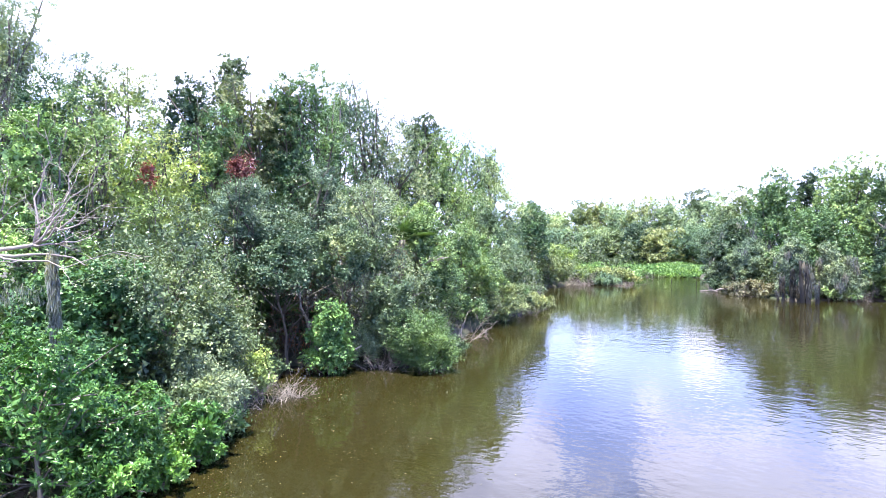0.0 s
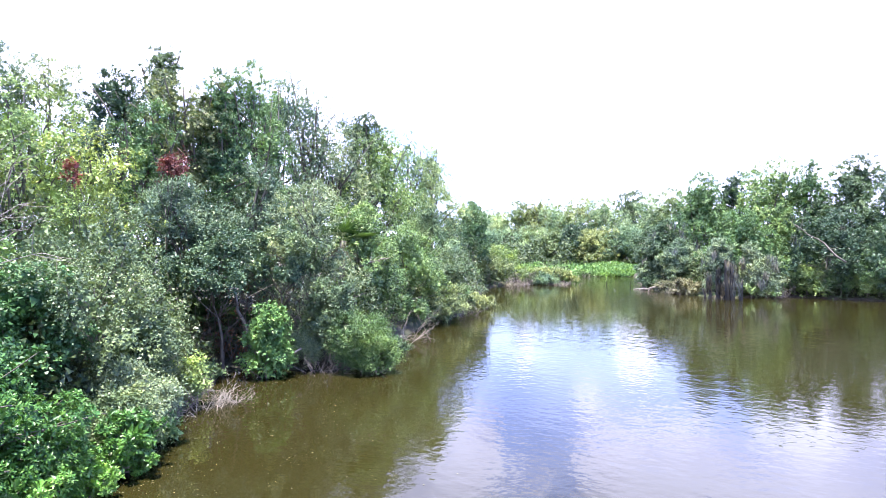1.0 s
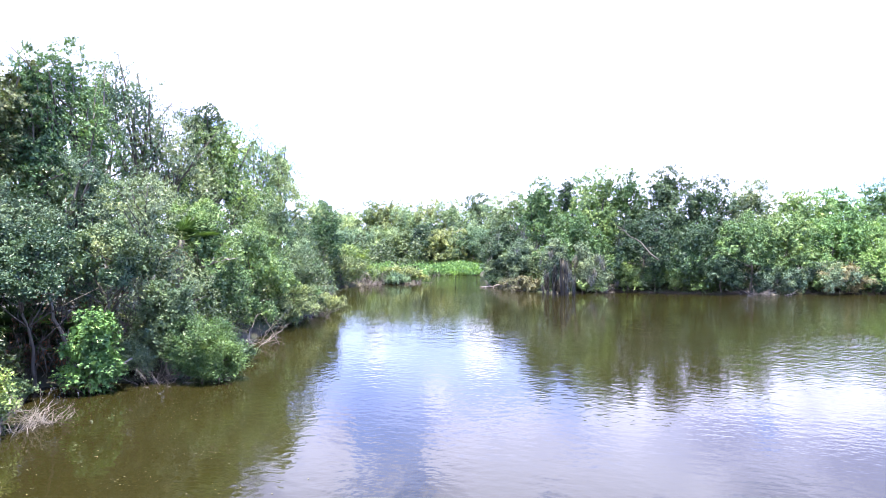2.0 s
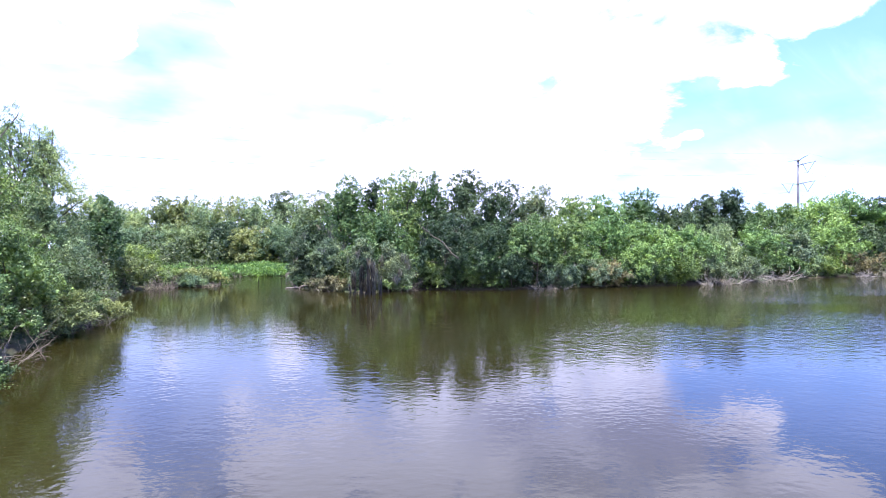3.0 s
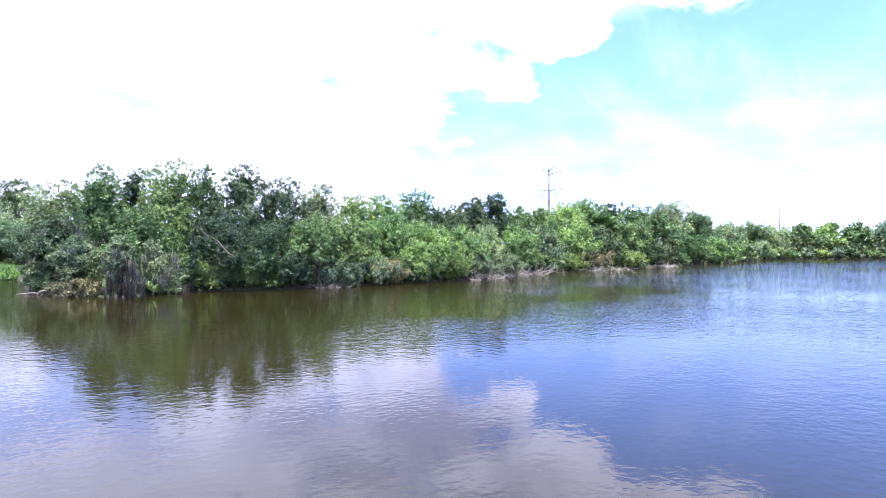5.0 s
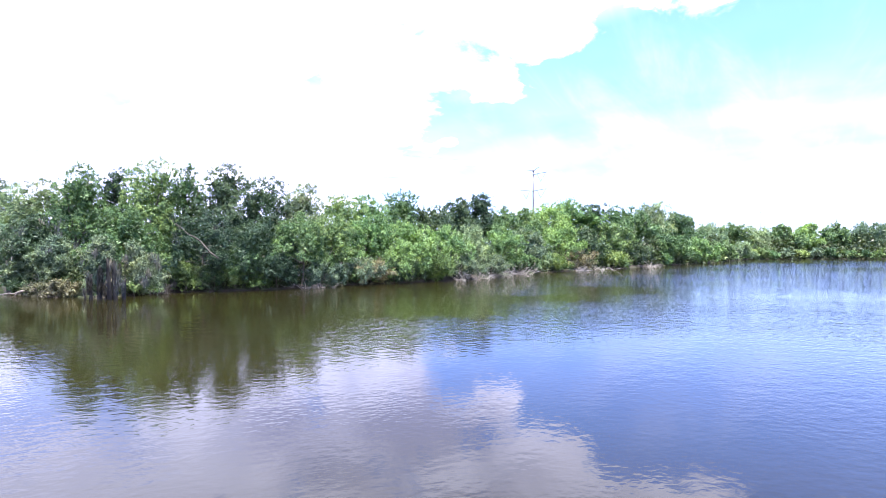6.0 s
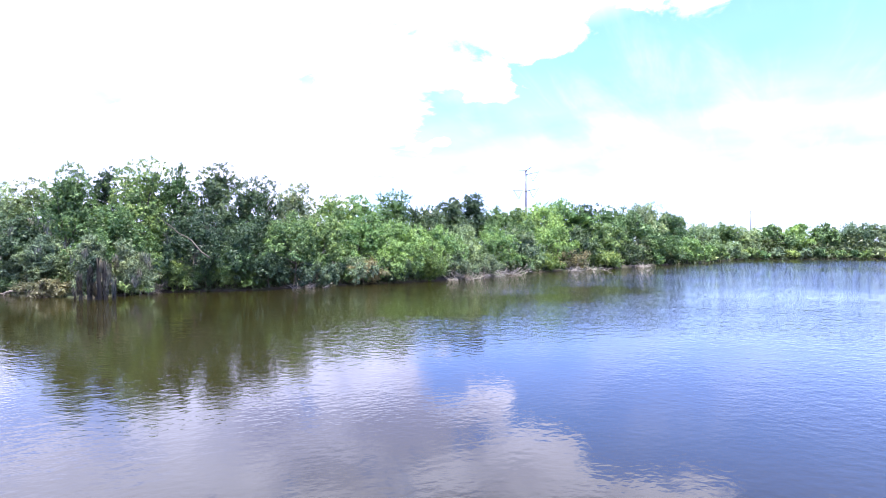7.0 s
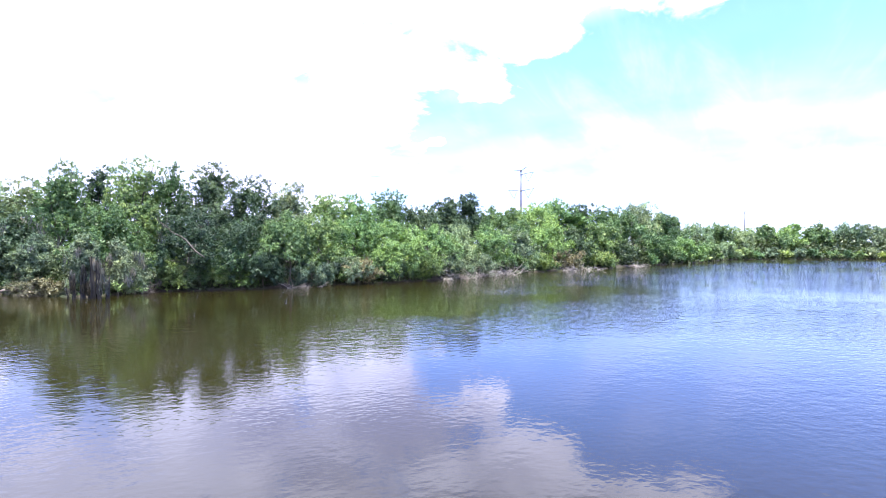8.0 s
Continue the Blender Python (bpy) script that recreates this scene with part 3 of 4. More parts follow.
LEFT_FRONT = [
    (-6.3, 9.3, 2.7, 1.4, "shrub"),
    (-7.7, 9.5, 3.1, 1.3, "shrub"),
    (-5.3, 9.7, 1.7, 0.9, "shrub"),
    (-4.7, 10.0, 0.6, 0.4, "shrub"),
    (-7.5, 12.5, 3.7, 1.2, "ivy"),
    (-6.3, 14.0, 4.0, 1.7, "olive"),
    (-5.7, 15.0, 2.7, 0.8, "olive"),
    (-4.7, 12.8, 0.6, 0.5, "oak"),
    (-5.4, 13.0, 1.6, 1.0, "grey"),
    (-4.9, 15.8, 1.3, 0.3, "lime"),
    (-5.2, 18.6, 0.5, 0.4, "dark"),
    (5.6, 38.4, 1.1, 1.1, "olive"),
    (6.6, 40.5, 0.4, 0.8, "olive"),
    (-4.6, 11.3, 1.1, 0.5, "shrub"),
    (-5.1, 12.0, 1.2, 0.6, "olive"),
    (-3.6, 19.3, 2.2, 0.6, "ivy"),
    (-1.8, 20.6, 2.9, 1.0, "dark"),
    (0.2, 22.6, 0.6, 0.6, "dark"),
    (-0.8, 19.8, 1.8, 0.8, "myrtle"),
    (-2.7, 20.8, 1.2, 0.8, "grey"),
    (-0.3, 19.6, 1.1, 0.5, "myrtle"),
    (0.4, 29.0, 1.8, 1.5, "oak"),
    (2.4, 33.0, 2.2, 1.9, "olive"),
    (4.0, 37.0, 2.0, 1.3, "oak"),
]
ISLAND = [
    (26.7, 58.2, 3.1, 1.7, "grey"),
    (26.5, 50.2, 1.3, 1.3, "brown"),
    (25.9, 52.6, 1.0, 1.0, "brown"),
    (31.4, 57.2, 11.3, 3.4, "oak"),
    (35.1, 57.8, 11.8, 2.6, "dark"),
    (35.1, 52.2, 11.9, 3.7, "oak"),
    (38.7, 51.6, 11.8, 3.3, "oak"),
    (39.9, 47.7, 11.9, 3.2, "dark"),
    (43.9, 46.6, 10.8, 3.5, "dark"),
    (48.2, 45.3, 10.6, 3.6, "grey"),
    (28.1, 57.6, 6.8, 2.4, "dark"),
    (31.3, 50.4, 7.5, 3.6, "oak"),
    (35.7, 45.4, 7.1, 4.1, "dark"),
    (39.2, 42.8, 6.0, 3.6, "dark"),
    (43.1, 40.5, 6.9, 3.9, "oak"),
    (28.2, 54.7, 4.8, 2.2, "grey"),
    (27.9, 47.7, 4.7, 1.1, "moss"),
    (29.9, 46.4, 4.3, 1.0, "moss"),
    (31.1, 46.0, 3.3, 1.0, "moss"),
    (34.4, 46.0, 2.8, 1.6, "lime"),
    (38.2, 43.0, 4.4, 2.7, "oak"),
    (36.4, 44.7, 2.2, 1.9, "oak"),
    (33.4, 46.9, 3.4, 1.6, "oak"),
    (40.0, 40.6, 3.3, 1.9, "dark"),
]
RIGHT_BACK = [
    (57.0, 47.9, 10.1, 4.4, "oak"),
    (61.6, 46.3, 10.2, 3.9, "bright"),
    (67.8, 45.9, 10.8, 3.4, "oak"),
    (69.2, 41.8, 9.3, 3.7, "dark"),
    (76.1, 40.8, 10.5, 3.1, "dark"),
    (80.1, 39.7, 11.2, 2.2, "dark"),
    (82.8, 37.1, 9.4, 4.4, "oak"),
    (91.6, 37.0, 9.7, 3.8, "oak"),
    (98.4, 36.0, 11.2, 4.9, "bright"),
    (104.7, 34.2, 11.7, 5.0, "bright"),
    (109.3, 31.1, 11.1, 3.7, "dark"),
    (113.6, 27.0, 10.9, 6.9, "oak"),
    (126.0, 24.8, 11.6, 4.5, "grey"),
    (136.5, 21.7, 10.1, 5.7, "oak"),
]
RIGHT_MID = [
    (46.6, 39.9, 6.7, 3.7, "oak"),
    (53.1, 40.6, 7.2, 3.7, "bright"),
    (56.3, 37.5, 6.5, 4.0, "bright"),
    (60.7, 35.3, 6.2, 4.1, "bright"),
    (65.9, 33.9, 6.3, 4.0, "willow"),
    (72.9, 32.7, 6.3, 4.2, "bright"),
    (81.8, 32.5, 6.1, 4.1, "grey"),
    (89.3, 30.8, 7.0, 4.8, "bright"),
    (96.1, 28.5, 6.6, 4.1, "dark"),
    (103.1, 26.0, 7.5, 4.7, "oak"),
    (43.9, 38.3, 2.4, 2.5, "grey"),
    (48.4, 37.4, 2.6, 3.1, "grey"),
    (53.9, 34.9, 4.6, 3.8, "bright"),
    (56.7, 33.6, 3.1, 2.1, "myrtle"),
    (52.0, 36.1, 2.0, 2.0, "dark"),
    (60.7, 32.6, 3.0, 3.1, "grey"),
    (66.8, 31.6, 2.6, 2.9, "grey"),
    (78.2, 31.8, 2.4, 3.3, "oak"),
]
RIGHT_EDGE = [
    (49.1, 36.7, 2.5, 1.7, "brown"),
    (82.9, 30.0, 2.4, 3.0, "myrtle"),
    (89.4, 27.9, 2.9, 2.9, "brown"),
    (97.6, 25.0, 2.1, 3.0, "myrtle"),
    (104.9, 22.8, 4.1, 3.4, "dark"),
]
# the pale willow sort puts distance haze into the colour of these trees
FAR_RIGHT = [
    (126.5, 23.3, 11.8, 4.6, "willow"),
    (142.7, 20.7, 9.8, 5.4, "oak"),
    (156.2, 16.9, 9.0, 5.5, "willow"),
    (170.0, 12.5, 8.8, 5.5, "oak"),
    (172.9, 7.2, 7.7, 4.4, "willow"),
    (116.3, 18.9, 5.2, 4.2, "oak"),
    (127.1, 15.8, 4.7, 4.5, "bright"),
    (142.3, 13.1, 4.1, 4.3, "oak"),
    (159.0, 9.6, 3.8, 4.1, "willow"),
    (179.1, 2.1, 7.9, 5.6, "oak"),
    (182.4, -3.8, 8.2, 5.6, "bright"),
    (185.9, -10.3, 8.3, 6.0, "oak"),
    (189.5, -16.9, 8.7, 5.6, "willow"),
    (193.1, -23.4, 8.3, 6.0, "grey"),
    (197.1, -30.6, 8.4, 6.3, "oak"),
    (201.4, -38.4, 8.4, 6.3, "bright"),
]
COVE = [
    (10.2, 70.5, 9.5, 1.6, "oak"),
    (6.8, 62.7, 5.1, 2.6, "willow"),
    (11.3, 63.9, 3.5, 2.5, "olive"),
    (14.0, 69.6, 4.2, 2.0, "myrtle"),
    (15.7, 68.7, 1.9, 2.3, "myrtle"),
    (17.3, 67.2, 1.5, 2.0, "olive"),
    (19.4, 68.6, 1.8, 2.4, "olive"),
    (17.8, 66.0, 1.1, 1.4, "willow"),
    (20.9, 68.5, 1.3, 1.2, "myrtle"),
    (10.7, 68.6, 4.7, 2.4, "lime"),
    (7.8, 58.9, 2.8, 1.6, "oak"),
]
# willow leaves are used here for their pale tone, as painted-in haze
FAR_WOOD = [
    (16.4, 128.3, 11.8, 5.3, "olive"),
    (20.7, 129.7, 12.4, 4.9, "willow"),
    (24.4, 128.9, 12.7, 5.3, "willow"),
    (29.7, 132.1, 14.5, 5.5, "olive"),
    (33.9, 130.9, 14.9, 5.0, "olive"),
    (37.2, 124.9, 14.0, 5.9, "willow"),
    (42.6, 125.3, 14.7, 6.1, "olive"),
    (45.5, 119.8, 14.5, 5.4, "willow"),
    (63.3, 147.1, 18.6, 8.5, "dark"),
    (49.7, 107.5, 14.0, 5.8, "willow"),
    (52.4, 104.9, 14.7, 5.0, "olive"),
    (20.5, 118.8, 8.0, 4.4, "willow"),
    (24.7, 117.5, 7.6, 4.2, "willow"),
    (28.5, 115.3, 8.0, 4.3, "willow"),
    (32.3, 113.0, 7.8, 4.3, "olive"),
    (35.5, 108.6, 8.2, 4.0, "dark"),
    (39.0, 105.2, 7.7, 4.3, "olive"),
    (42.5, 101.9, 8.1, 4.5, "willow"),
    (45.6, 97.6, 7.6, 4.5, "dark"),
]
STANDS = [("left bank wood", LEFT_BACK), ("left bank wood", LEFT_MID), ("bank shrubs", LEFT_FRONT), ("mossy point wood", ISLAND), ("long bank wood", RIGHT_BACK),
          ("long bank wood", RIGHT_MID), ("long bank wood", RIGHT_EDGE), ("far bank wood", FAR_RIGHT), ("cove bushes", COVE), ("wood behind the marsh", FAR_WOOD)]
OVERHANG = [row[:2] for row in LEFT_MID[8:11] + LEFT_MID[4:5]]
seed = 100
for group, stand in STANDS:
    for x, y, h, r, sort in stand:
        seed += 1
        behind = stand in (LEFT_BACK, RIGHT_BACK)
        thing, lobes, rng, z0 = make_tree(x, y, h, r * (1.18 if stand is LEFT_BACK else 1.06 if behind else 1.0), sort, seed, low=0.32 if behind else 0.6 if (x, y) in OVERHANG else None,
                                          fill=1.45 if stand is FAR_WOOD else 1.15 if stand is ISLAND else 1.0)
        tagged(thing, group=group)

# the wood goes on behind the first rows
depth = np.random.default_rng(17)
for bearing, beyond, h in [(-40, 20, 10), (-33, 22, 10.5), (-26, 24, 10.5), (-20, 20, 10), (-13, 18, 9.5), (-7, 20, 9.5), (-2, 22, 9), (3, 20, 8), (28.5, 24, 7.2), (32, 15, 8.2), (35, 18, 8.8),
                           (38, 17, 8.8), (41, 19, 8.8), (44, 17, 8.4), (47.5, 19, 8.2), (51, 20, 8), (54.5, 18, 7.8), (58, 20, 8), (61, 21, 8), (64, 22, 8.2), (66.5, 23, 8.4), (69, 24, 8.8),
                           (71.5, 24, 8.8), (74, 25, 9), (77, 26, 8.8), (80, 26, 8)]:
    seed += 1
    r0 = float(shore_r(bearing)) + beyond
    sort = str(depth.choice(["oak", "dark", "grey", "oak"]))
    thing = make_tree(r0 * math.sin(radians(bearing)), r0 * math.cos(radians(bearing)), h, 3.6 + 0.012 * r0, sort, seed, fill=0.42, low=0.05)[0]
    tagged(thing, group="left bank wood" if bearing < 10 else "long bank wood")

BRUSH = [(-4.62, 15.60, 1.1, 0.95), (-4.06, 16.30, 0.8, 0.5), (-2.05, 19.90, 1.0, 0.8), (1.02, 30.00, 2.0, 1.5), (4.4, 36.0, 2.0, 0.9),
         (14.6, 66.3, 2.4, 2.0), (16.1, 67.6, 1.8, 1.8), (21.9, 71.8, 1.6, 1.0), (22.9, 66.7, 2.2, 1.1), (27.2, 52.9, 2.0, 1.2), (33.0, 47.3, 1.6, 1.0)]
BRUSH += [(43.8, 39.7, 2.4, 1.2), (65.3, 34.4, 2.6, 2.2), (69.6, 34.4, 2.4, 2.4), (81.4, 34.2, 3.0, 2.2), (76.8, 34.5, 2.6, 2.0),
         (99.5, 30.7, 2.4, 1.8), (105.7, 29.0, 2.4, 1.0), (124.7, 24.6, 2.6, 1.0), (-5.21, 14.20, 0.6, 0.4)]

# low growth along the whole water's edge
edge = np.random.default_rng(7)
bearing = -17.0
while bearing < 99:
    r0 = float(shore_r(bearing))
    far = r0 > 45
    x, y = (r0 + edge.uniform(0.2, 1.6)) * math.sin(radians(bearing)), (r0 + edge.uniform(0.2, 1.6)) * math.cos(radians(bearing))
    high, wide = edge.uniform(1.1, 2.9), edge.uniform(0.9, 1.8)
    sort = edge.choice(["grey", "oak", "myrtle", "grey", "lime", "dark", "brown", "willow"] if r0 < 105 else ["oak", "bright", "grey", "lime"])
    seed += 1
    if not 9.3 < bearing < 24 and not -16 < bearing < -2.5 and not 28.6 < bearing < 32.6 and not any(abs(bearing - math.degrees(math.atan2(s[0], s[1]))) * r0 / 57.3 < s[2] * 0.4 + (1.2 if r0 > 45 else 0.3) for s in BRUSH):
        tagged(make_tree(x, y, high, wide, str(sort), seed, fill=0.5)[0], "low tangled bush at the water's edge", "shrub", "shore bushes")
    bearing += edge.uniform(1.5, 2.3) * wide / r0 * 57.3 * (1.0 if far else 0.8)


def build_undergrowth():
    """The tangle of leaves and stems under and behind the first row of trees, with shade put into the leaf colour."""
    rng = np.random.default_rng(21)
    n = 60000
    bearing = rng.uniform(-44, 99, n)
    marsh = (bearing > 9) & (bearing < 25)
    off = 2.0 + rng.random(n) ** 1.3 * np.where(marsh, 24, 16) + np.where(marsh, 22, 0)
    r = shore_r(bearing) + off
    a = np.radians(bearing)
    x, y = r * np.sin(a), r * np.cos(a)
    base = ground_z(x, y)
    off = np.where((bearing > -16.5) & (bearing < -4) & (off < 8), off * 0.02, off)
    top = np.minimum(np.where(off < 0.3, 0.1, 1.2) + off * 0.5, 5.5) * (0.7 + 0.45 * np.sin(bearing * 1.7) * np.sin(bearing * 0.63 + 1))
    at = np.stack([x, y, base + rng.random(n) * np.maximum(top, 0.8)], 1)
    size = np.maximum(0.16, 0.0042 * r) * rng.uniform(0.7, 1.3, n)
    v, f = leaves(rng, at, rng.normal(0, 1, (n, 3)), unit(rng.normal(0, 0.7, (n, 3)) + [0, 0, 0.6]), size, 0.5, True)
    n2 = 40000
    b2 = rng.uniform(-44, 99, n2)
    o2 = rng.uniform(0.15, 5, n2)
    r2, a2 = shore_r(b2) + o2, np.radians(b2)
    low = np.stack([r2 * np.sin(a2), r2 * np.cos(a2), np.zeros(n2)], 1)
    low[:, 2] = ground_z(low[:, 0], low[:, 1]) + rng.random(n2) ** 1.5 * np.minimum(0.35 + o2 * 0.4, 1.5)
    clear = np.zeros(n2, bool)
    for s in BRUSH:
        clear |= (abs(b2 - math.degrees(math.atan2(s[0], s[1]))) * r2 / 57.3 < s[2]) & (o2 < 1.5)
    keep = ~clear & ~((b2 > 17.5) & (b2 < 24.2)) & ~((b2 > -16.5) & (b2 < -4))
    v2, f2 = leaves(rng, low[keep], rng.normal(0, 1, (keep.sum(), 3)), unit(rng.normal(0, 0.7, (keep.sum(), 3)) + [0, 0, 0.6]), (np.maximum(0.11, 0.004 * r2) * rng.uniform(0.7, 1.3, n2))[keep], 0.5, True)
    v, f = merged([(v, f), (v2, f2)])
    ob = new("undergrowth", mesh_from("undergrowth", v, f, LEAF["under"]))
    tagged(ob, "tangled undergrowth beneath the lakeside trees, its leaf colour darkened for shade", "undergrowth", kind="stuff")


build_undergrowth()


def build_thicket():
    """Thin stems, vines and withered leaves that hang in the dark hollow under the leaning trees."""
    rng = np.random.default_rng(23)
    pieces = []
    for _ in range(90):
        foot = np.array([rng.uniform(-6.6, -2.6), 0, 0.0])
        foot[1] = 20.6 + rng.uniform(0, 2.0) + 0.12 * (foot[0] + 4.5)
        foot[2] = float(ground_z(foot[0], foot[1])) - 0.05
        top = foot + [rng.normal(0, 0.7), rng.normal(0.2, 0.5), rng.uniform(1.2, 4.2)]
        g = rng.uniform(0.006, 0.022)
        line = bent(rng, foot, top, 0.3, 7)
        pieces.append(tube(line, np.linspace(g, g * 0.4, 7), 4))
        pieces += twigs_from(rng, line, g, 2, 0.5)
    # stem colour is darkened to carry the shade of the hollow
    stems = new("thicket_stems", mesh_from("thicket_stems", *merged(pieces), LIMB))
    tagged(stems, "thin grey stems and vines, bark darkened for the thicket's shade", "vines", kind="stuff")
    n = 900
    at = np.stack([rng.uniform(-6.4, -3.4, n), 21.2 + rng.uniform(0, 1.2, n), rng.random(n) ** 1.3 * 2.6 + 0.2], 1)
    at[:, :2] += 0.35 * np.stack([np.sin(at[:, 2] * 3.0), np.cos(at[:, 2] * 2.3)], 1)
    v, f = leaves(rng, at, rng.normal(0, 0.6, (n, 3)) - [0, 0, 1.0], rng.normal(0, 1, (n, 3)), rng.uniform(0.07, 0.16, n), 0.4, True)
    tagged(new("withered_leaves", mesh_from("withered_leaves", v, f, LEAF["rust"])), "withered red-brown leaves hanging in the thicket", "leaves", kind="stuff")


# ---- red-leaved saplings among the trees ----
for x, y, h, r in [(-7.10, 20.95, 7.05, 0.4), (-9.35, 19.00, 6.5, 0.22), (104.2, 29.0, 3.7, 0.7)]:
    seed += 1
    tagged(make_tree(x, y, h, r, "red", seed, fill=0.6)[0], group="red saplings")


# ---- marsh grass behind the inlet ----
def build_grass():
    rng = np.random.default_rng(31)
    n = 76000
    bearing = rng.uniform(10.5, 26, n)
    r = np.where(bearing < 18.2, 75, 90.2) + rng.random(n) ** 1.2 * np.where(bearing < 18.2, 45, 36)
    a = np.radians(bearing)
    x, y = r * np.sin(a), r * np.cos(a)
    z = np.maximum(ground_z(x, y), 0.0)
    lump = 0.8 + 0.55 * np.sin(x * 0.5 + 1) * np.sin(y * 0.33) + 0.15 * np.sin(x * 1.7 + y)
    at = np.stack([x, y, z - 0.05], 1)
    axis = unit(rng.normal(0, 0.8, (n, 3)) + [0, 0, 0.8])
    at[:, 2] += rng.random(n) * lump * 0.8
    v, f = leaves(rng, at, axis, unit(rng.normal(0, 1, (n, 3)) + [0, -0.4, 0.6]), rng.uniform(0.22, 0.5, n), 0.4, True)
    ob = new("marsh_grass", mesh_from("marsh_grass", v, f, LEAF["grass"]))
    tagged(ob, "bright green tall marsh grass behind the inlet", "grass", kind="stuff")


build_grass()


# ---- bare wood: dead tree, brushwood, logs, stumps, stakes ----
def twigs_from(rng, line, girth, count, length, up=0.25):
    """Side twigs along a branch, forked once."""
    out = []
    for _ in range(count):
        i = rng.integers(1, len(line) - 1)
        way = unit(unit(line[i] - line[i - 1]) * 0.8 + rng.normal(0, 0.6, 3) + [0, 0, up])
        reach = length * rng.uniform(0.4, 1.2)
        side = bent(rng, line[i], line[i] + way * reach, 0.25, 5)
        out.append(tube(side, np.linspace(girth * 0.45, girth * 0.1, 5), 3))
        for _ in range(2):
            w2 = unit(way + rng.normal(0, 0.55, 3))
            j = rng.integers(1, 4)
            out.append(tube(bent(rng, side[j], side[j] + w2 * reach * rng.uniform(0.3, 0.6), 0.2, 3), np.linspace(girth * 0.22, girth * 0.06, 3), 3))
    return out


build_thicket()


def hanging_strands(rng, tops, long, count, spread, thick):
    """Hanks of hanging moss: thin pointed strands that taper downwards from each top."""
    at, size = [], []
    for top in tops:
        n = count
        off = rng.normal(0, spread, (n, 3)) * [1, 1, 0.3]
        drop = rng.random(n) * long * 0.6
        at.append(np.array(top) + off * (1 - 0.55 * drop / long)[:, None] - np.stack([0 * drop, 0 * drop, drop], 1))
        size.append(long * rng.uniform(0.25, 0.5, n))
    at, size = np.concatenate(at), np.concatenate(size)
    return leaves(rng, at, unit(rng.normal(0, 0.1, (len(at), 3)) - [0, 0, 1.0]), rng.normal(0, 1, (len(at), 3)) + [0.2, -0.5, 0.3], size, thick)


def build_dead_tree():
    rng = np.random.default_rng(41)
    foot = np.array((-8.75, 10.80, 0.34))
    foot[2] = 0.1
    thing = tagged(new("dead_tree"), "bleached leafless tree leaning over the shrubs", "tree")
    fork, elbow = np.array((-8.08, 10.40, 3.91)), np.array((-6.90, 10.10, 4.07))
    stem = np.concatenate([bent(rng, foot, fork, 0.1, 6), bent(rng, fork, elbow, 0.1, 4)[1:]])
    child("trunk", mesh_from("trunk", *tube(stem, np.linspace(0.06, 0.03, len(stem)), 8), BARE), thing)
    ends = [(-6.86, 10.30, 6.10), (-6.10, 10.20, 5.79), (-5.49, 9.80, 5.65), (-5.22, 9.60, 4.73), (-4.75, 9.40, 3.85),
            (-5.55, 10.00, 4.34), (-5.78, 9.90, 5.04), (-7.49, 10.40, 5.38), (-6.44, 10.60, 5.41)]
    starts = [elbow, elbow, elbow, elbow, fork, elbow, elbow, fork, elbow]
    for s, e in zip(starts, ends):
        line = bent(rng, s, e, 0.3, 9)
        line[:, 2] += np.sin(np.linspace(0, math.pi, 9)) * -0.12
        limb = child("limb", mesh_from("limb", *tube(line, np.linspace(0.022, 0.003, 9), 6), BARE), thing)
        for piece in twigs_from(rng, line, 0.015, 9, 0.75):
            child("twig", mesh_from("twig", *piece, BARE), limb)
    low = bent(rng, fork, np.array((-5.74, 9.60, 3.74)), 0.2, 7)
    limb = child("limb", mesh_from("limb", *tube(low, np.linspace(0.04, 0.008, 7), 6), BARE), thing)
    tops = [(-6.49, 9.95, 4.01), (-6.47, 9.95, 3.63), (-6.46, 9.95, 3.26), (-6.44, 9.95, 2.93)]
    tagged(child("hanging_moss", mesh_from("hanging_moss", *hanging_strands(rng, tops, 0.6, 520, 0.036, 0.045), LEAF["pale_strand"]), thing, "grey hanging moss"), kind="stuff")
    tops = [(-7.18, 10.10, 3.44), (-7.37, 10.10, 3.25), (-6.94, 10.10, 3.34)]
    tagged(child("hanging_moss", mesh_from("hanging_moss", *hanging_strands(rng, tops, 0.3, 80, 0.13, 0.035), LEAF["pale_strand"]), thing, "thin grey hanging moss"), kind="stuff")


build_dead_tree()


